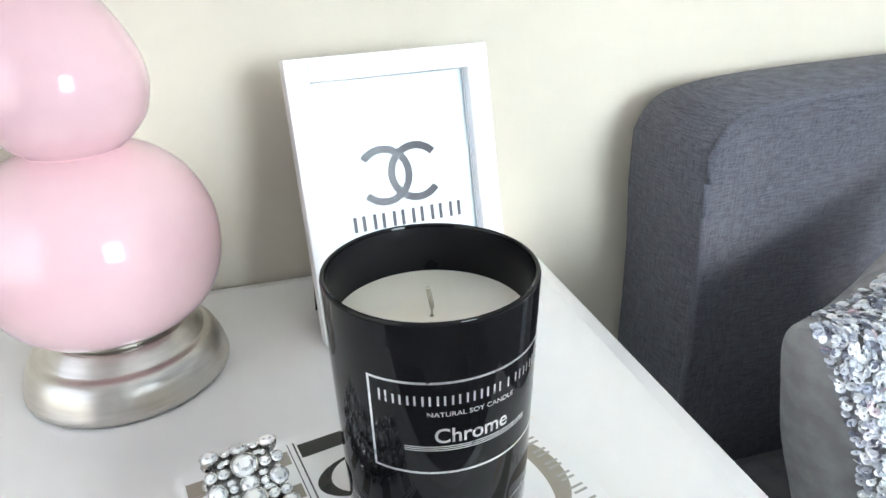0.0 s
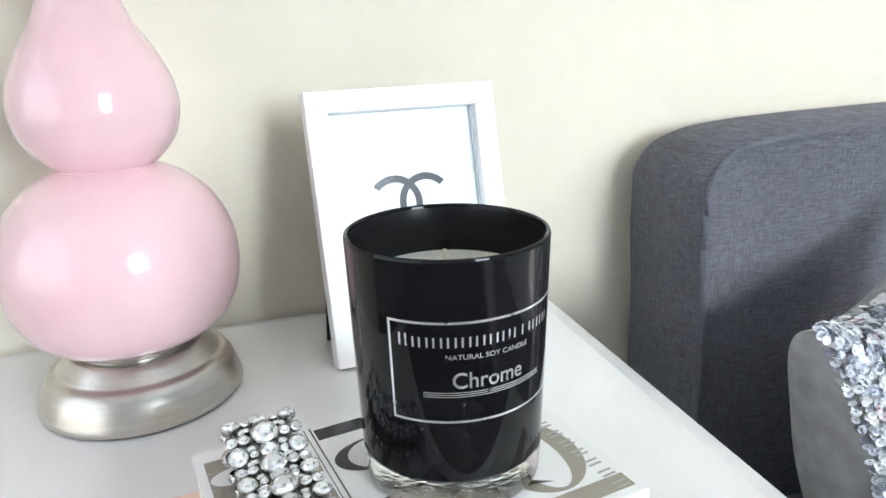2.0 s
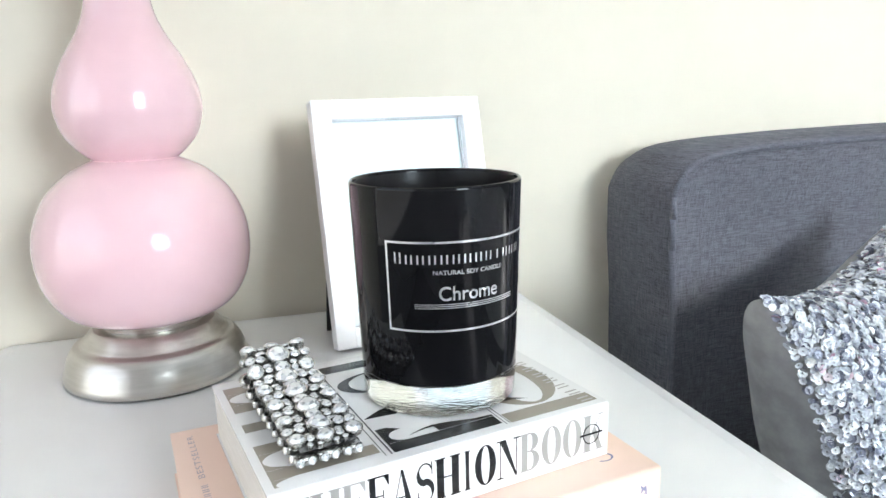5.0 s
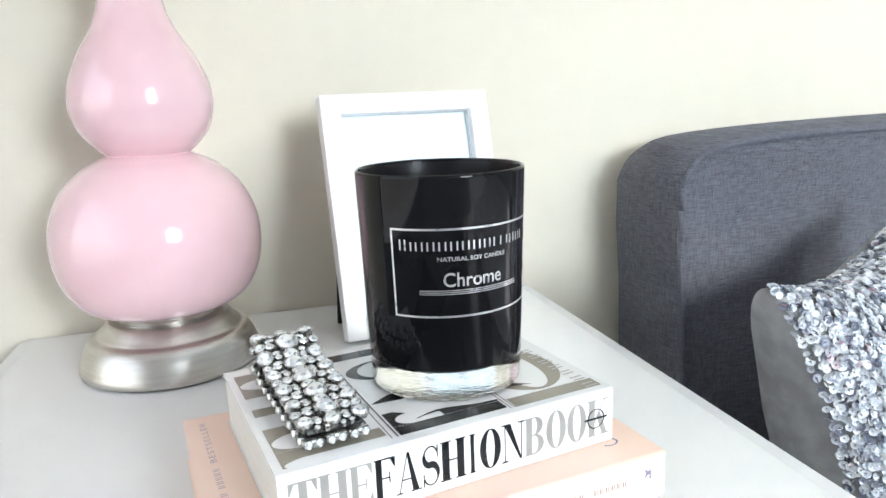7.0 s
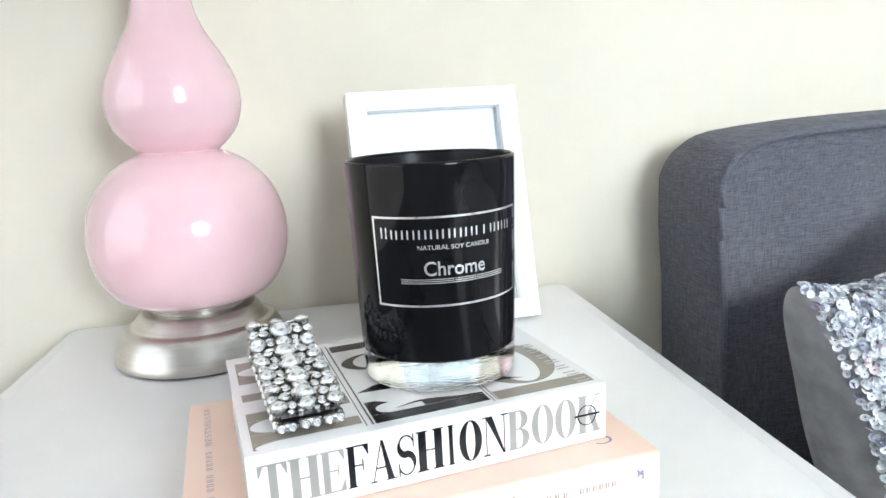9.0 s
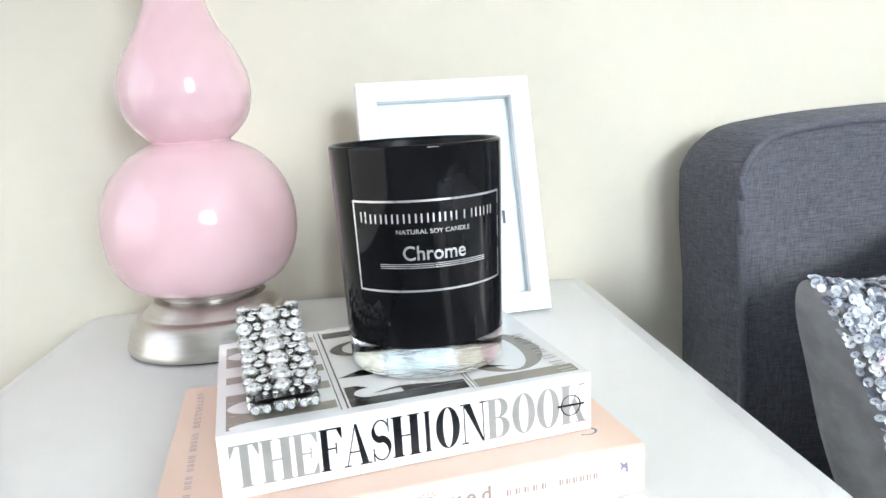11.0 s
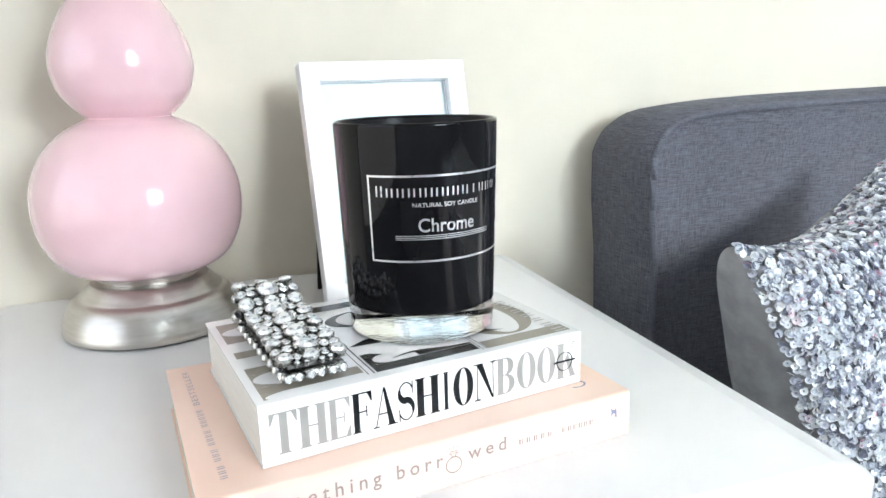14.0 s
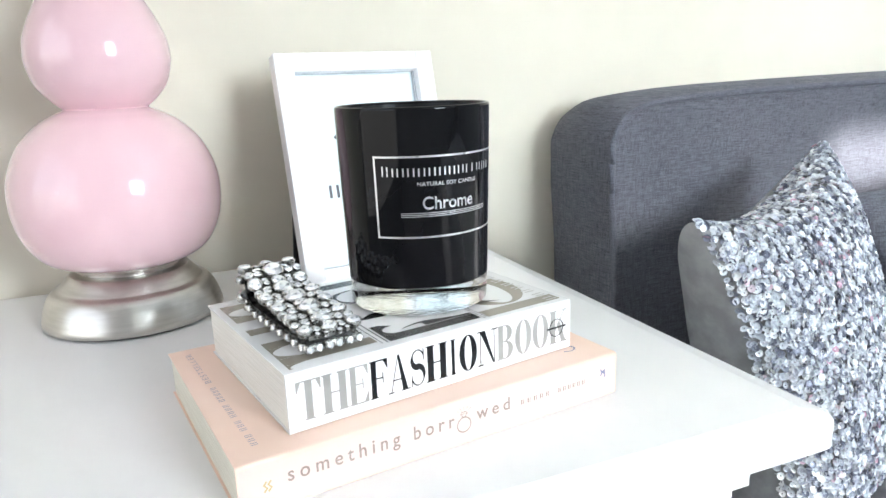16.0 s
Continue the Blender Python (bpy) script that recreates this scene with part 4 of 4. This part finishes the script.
for a, b in zip(curve_pts, curve_pts[1:]):
    dist.append(dist[-1] + math.hypot(b[0] - a[0], b[1] - a[1]))


def along(d):
    """Place (depth, height) and direction on the folded strap at a distance d from its lower end."""
    d = min(max(d, 0), dist[-1] - 1e-6)
    k = max(i for i in range(len(dist) - 1) if dist[i] <= d)
    u = (d - dist[k]) / (dist[k + 1] - dist[k])
    a, b = Vector(curve_pts[k]), Vector(curve_pts[k + 1])
    return a.lerp(b, u), (b - a).normalized()


def strap():
    bm = bmesh.new()
    rows = []
    for k in range(0, len(curve_pts)):
        p, d = along(dist[k])
        nrm = Vector((d.y, -d.x))
        rows.append([bm.verts.new((x, p.x + nrm.x * h, p.y + nrm.y * h)) for x, h in ((-BRW / 2, -0.0008), (BRW / 2, -0.0008), (BRW / 2, 0.0008), (-BRW / 2, 0.0008))])
    for a, b in zip(rows, rows[1:]):
        for i in range(4):
            bm.faces.new((a[i], a[(i + 1) % 4], b[(i + 1) % 4], b[i]))
    bm.faces.new(rows[0])
    bm.faces.new(rows[-1])
    return bm


part("strap", strap(), GUNMETAL, bracelet, "antique silver mesh strap")


def stone_mesh(r):
    """A faceted round stone: eight-sided girdle, star facets and table."""
    bm = bmesh.new()
    rings = []
    for rad, z, turn, n in ((r, 0.0, 0, 16), (r * 0.95, 0.10 * r, 0, 16), (r * 0.74, 0.42 * r, 11.25, 8), (r * 0.46, 0.54 * r, 33.75, 8)):
        rings.append([bm.verts.new((rad * math.cos(radians(turn + 360 * k / n)), rad * math.sin(radians(turn + 360 * k / n)), z)) for k in range(n)])
    for k in range(16):
        bm.faces.new((rings[0][k], rings[0][(k + 1) % 16], rings[1][(k + 1) % 16], rings[1][k]))
    for k in range(8):
        a, b, c = rings[1][2 * k], rings[1][2 * k + 1], rings[1][(2 * k + 2) % 16]
        bm.faces.new((a, b, rings[2][k]))
        bm.faces.new((b, c, rings[2][k]))
        bm.faces.new((c, rings[2][(k + 1) % 8], rings[2][k]))
        bm.faces.new((rings[2][k], rings[2][(k + 1) % 8], rings[3][k]))
        bm.faces.new((rings[2][(k + 1) % 8], rings[3][(k + 1) % 8], rings[3][k]))
    bm.faces.new(rings[3])
    me = bpy.data.meshes.new("stone")
    bmesh.ops.recalc_face_normals(bm, faces=bm.faces[:])
    bmesh.ops.split_edges(bm, edges=bm.edges[:])
    bm.to_mesh(me)
    bm.free()
    me.materials.append(STONE)
    return me


def setting_mesh(r, depth):
    bm = lathe([(r * 0.7, -depth), (r * 0.98, -depth * 0.7), (r * 1.10, 0.0), (r * 1.12, 0.12 * r), (r * 1.0, 0.16 * r), (r * 0.97, 0.02 * r)], 14)
    me = bpy.data.meshes.new("setting")
    bmesh.ops.recalc_face_normals(bm, faces=bm.faces[:])
    bm.to_mesh(me)
    bm.free()
    me.materials.append(BEZEL)
    for p in me.polygons:
        p.use_smooth = True
    return me


SIZES = {r: (stone_mesh(r), setting_mesh(r, 0.0014 + 0.55 * r)) for r in (0.0052, 0.0037, 0.0024, 0.0018, 0.0013)}
jig = random.Random(8)


def set_stone(x, d, r, lift):
    p, t = along(d)
    nrm = Vector((t.y, -t.x))
    # frame: x across the strap, y along it, z outwards
    m = Matrix(((1, 0, 0, x), (0, t.x, nrm.x, p.x + nrm.x * lift), (0, t.y, nrm.y, p.y + nrm.y * lift), (0, 0, 0, 1)))
    m = m @ pose(0, 0, 0, jig.uniform(-11, 11), jig.uniform(-11, 11), jig.uniform(0, 90))
    holder = new("setting", SIZES[r][1])
    holder.parent, holder.matrix_local = bracelet, m
    gem = new("stone", SIZES[r][0])
    gem.parent, gem.matrix_local = holder, Matrix.Identity(4)


full = dist[-1]
step = 0.0080
k, d = 0, full - 0.0040
while d > full - 0.114:
    if k % 2 == 1:
        row = [(0, 0.0052), (-0.0085, 0.0024), (0.0085, 0.0024), (-0.0136, 0.0024), (0.0136, 0.0024)]
        tiny = ((0.0062, 0.0046), (0.0088, -0.0038), (0.0128, 0.0044), (0.0062, -0.0046))
    else:
        row = [(0, 0.0037), (-0.0126, 0.0037), (0.0126, 0.0037), (-0.0065, 0.0018), (0.0065, 0.0018)]
        tiny = ((0.0076, 0.0034), (0.0072, -0.0032), (0.0035, 0.0046))
    for sx in (-1, 1):
        for dx, dd in tiny:
            set_stone(sx * dx, d + dd, 0.0013, 0.0016)
    for x, r in row:
        set_stone(x + jig.uniform(-0.0005, 0.0005), d + jig.uniform(-0.0005, 0.0005), r, 0.0014 + 0.36 * r)
    d -= step
    k += 1
# stones along the edges of the lower layer, facing down
for k in range(9):
    for x in (-0.0132, 0.0132):
        set_stone(x, 0.0045 + 0.0088 * k, 0.0024, 0.0018)
# clasp at the lower end
clasp = bmesh.new()
for x0, x1, z in ((-0.0150, -0.0055, 0.0020), (-0.0050, 0.0050, 0.0024), (0.0055, 0.0150, 0.0020)):
    box(x0, x1, 0.0100, 0.0130, z, z + 0.0042, 0.0012, 3, bm=clasp)
part("clasp", clasp, BEZEL, bracelet, "cast silver clasp links", True)
for x, r in ((-0.0125, 0.0018), (-0.0078, 0.0018), (-0.0022, 0.0018), (0.0024, 0.0018), (0.0080, 0.0018), (0.0128, 0.0018)):
    m = Matrix(((1, 0, 0, x), (0, 0, -1, 0.0100), (0, 1, 0, 0.0044), (0, 0, 0, 1)))
    holder = new("setting", SIZES[r][1])
    holder.parent, holder.matrix_local = bracelet, m
    gem = new("stone", SIZES[r][0])
    gem.parent, gem.matrix_local = holder, Matrix.Identity(4)
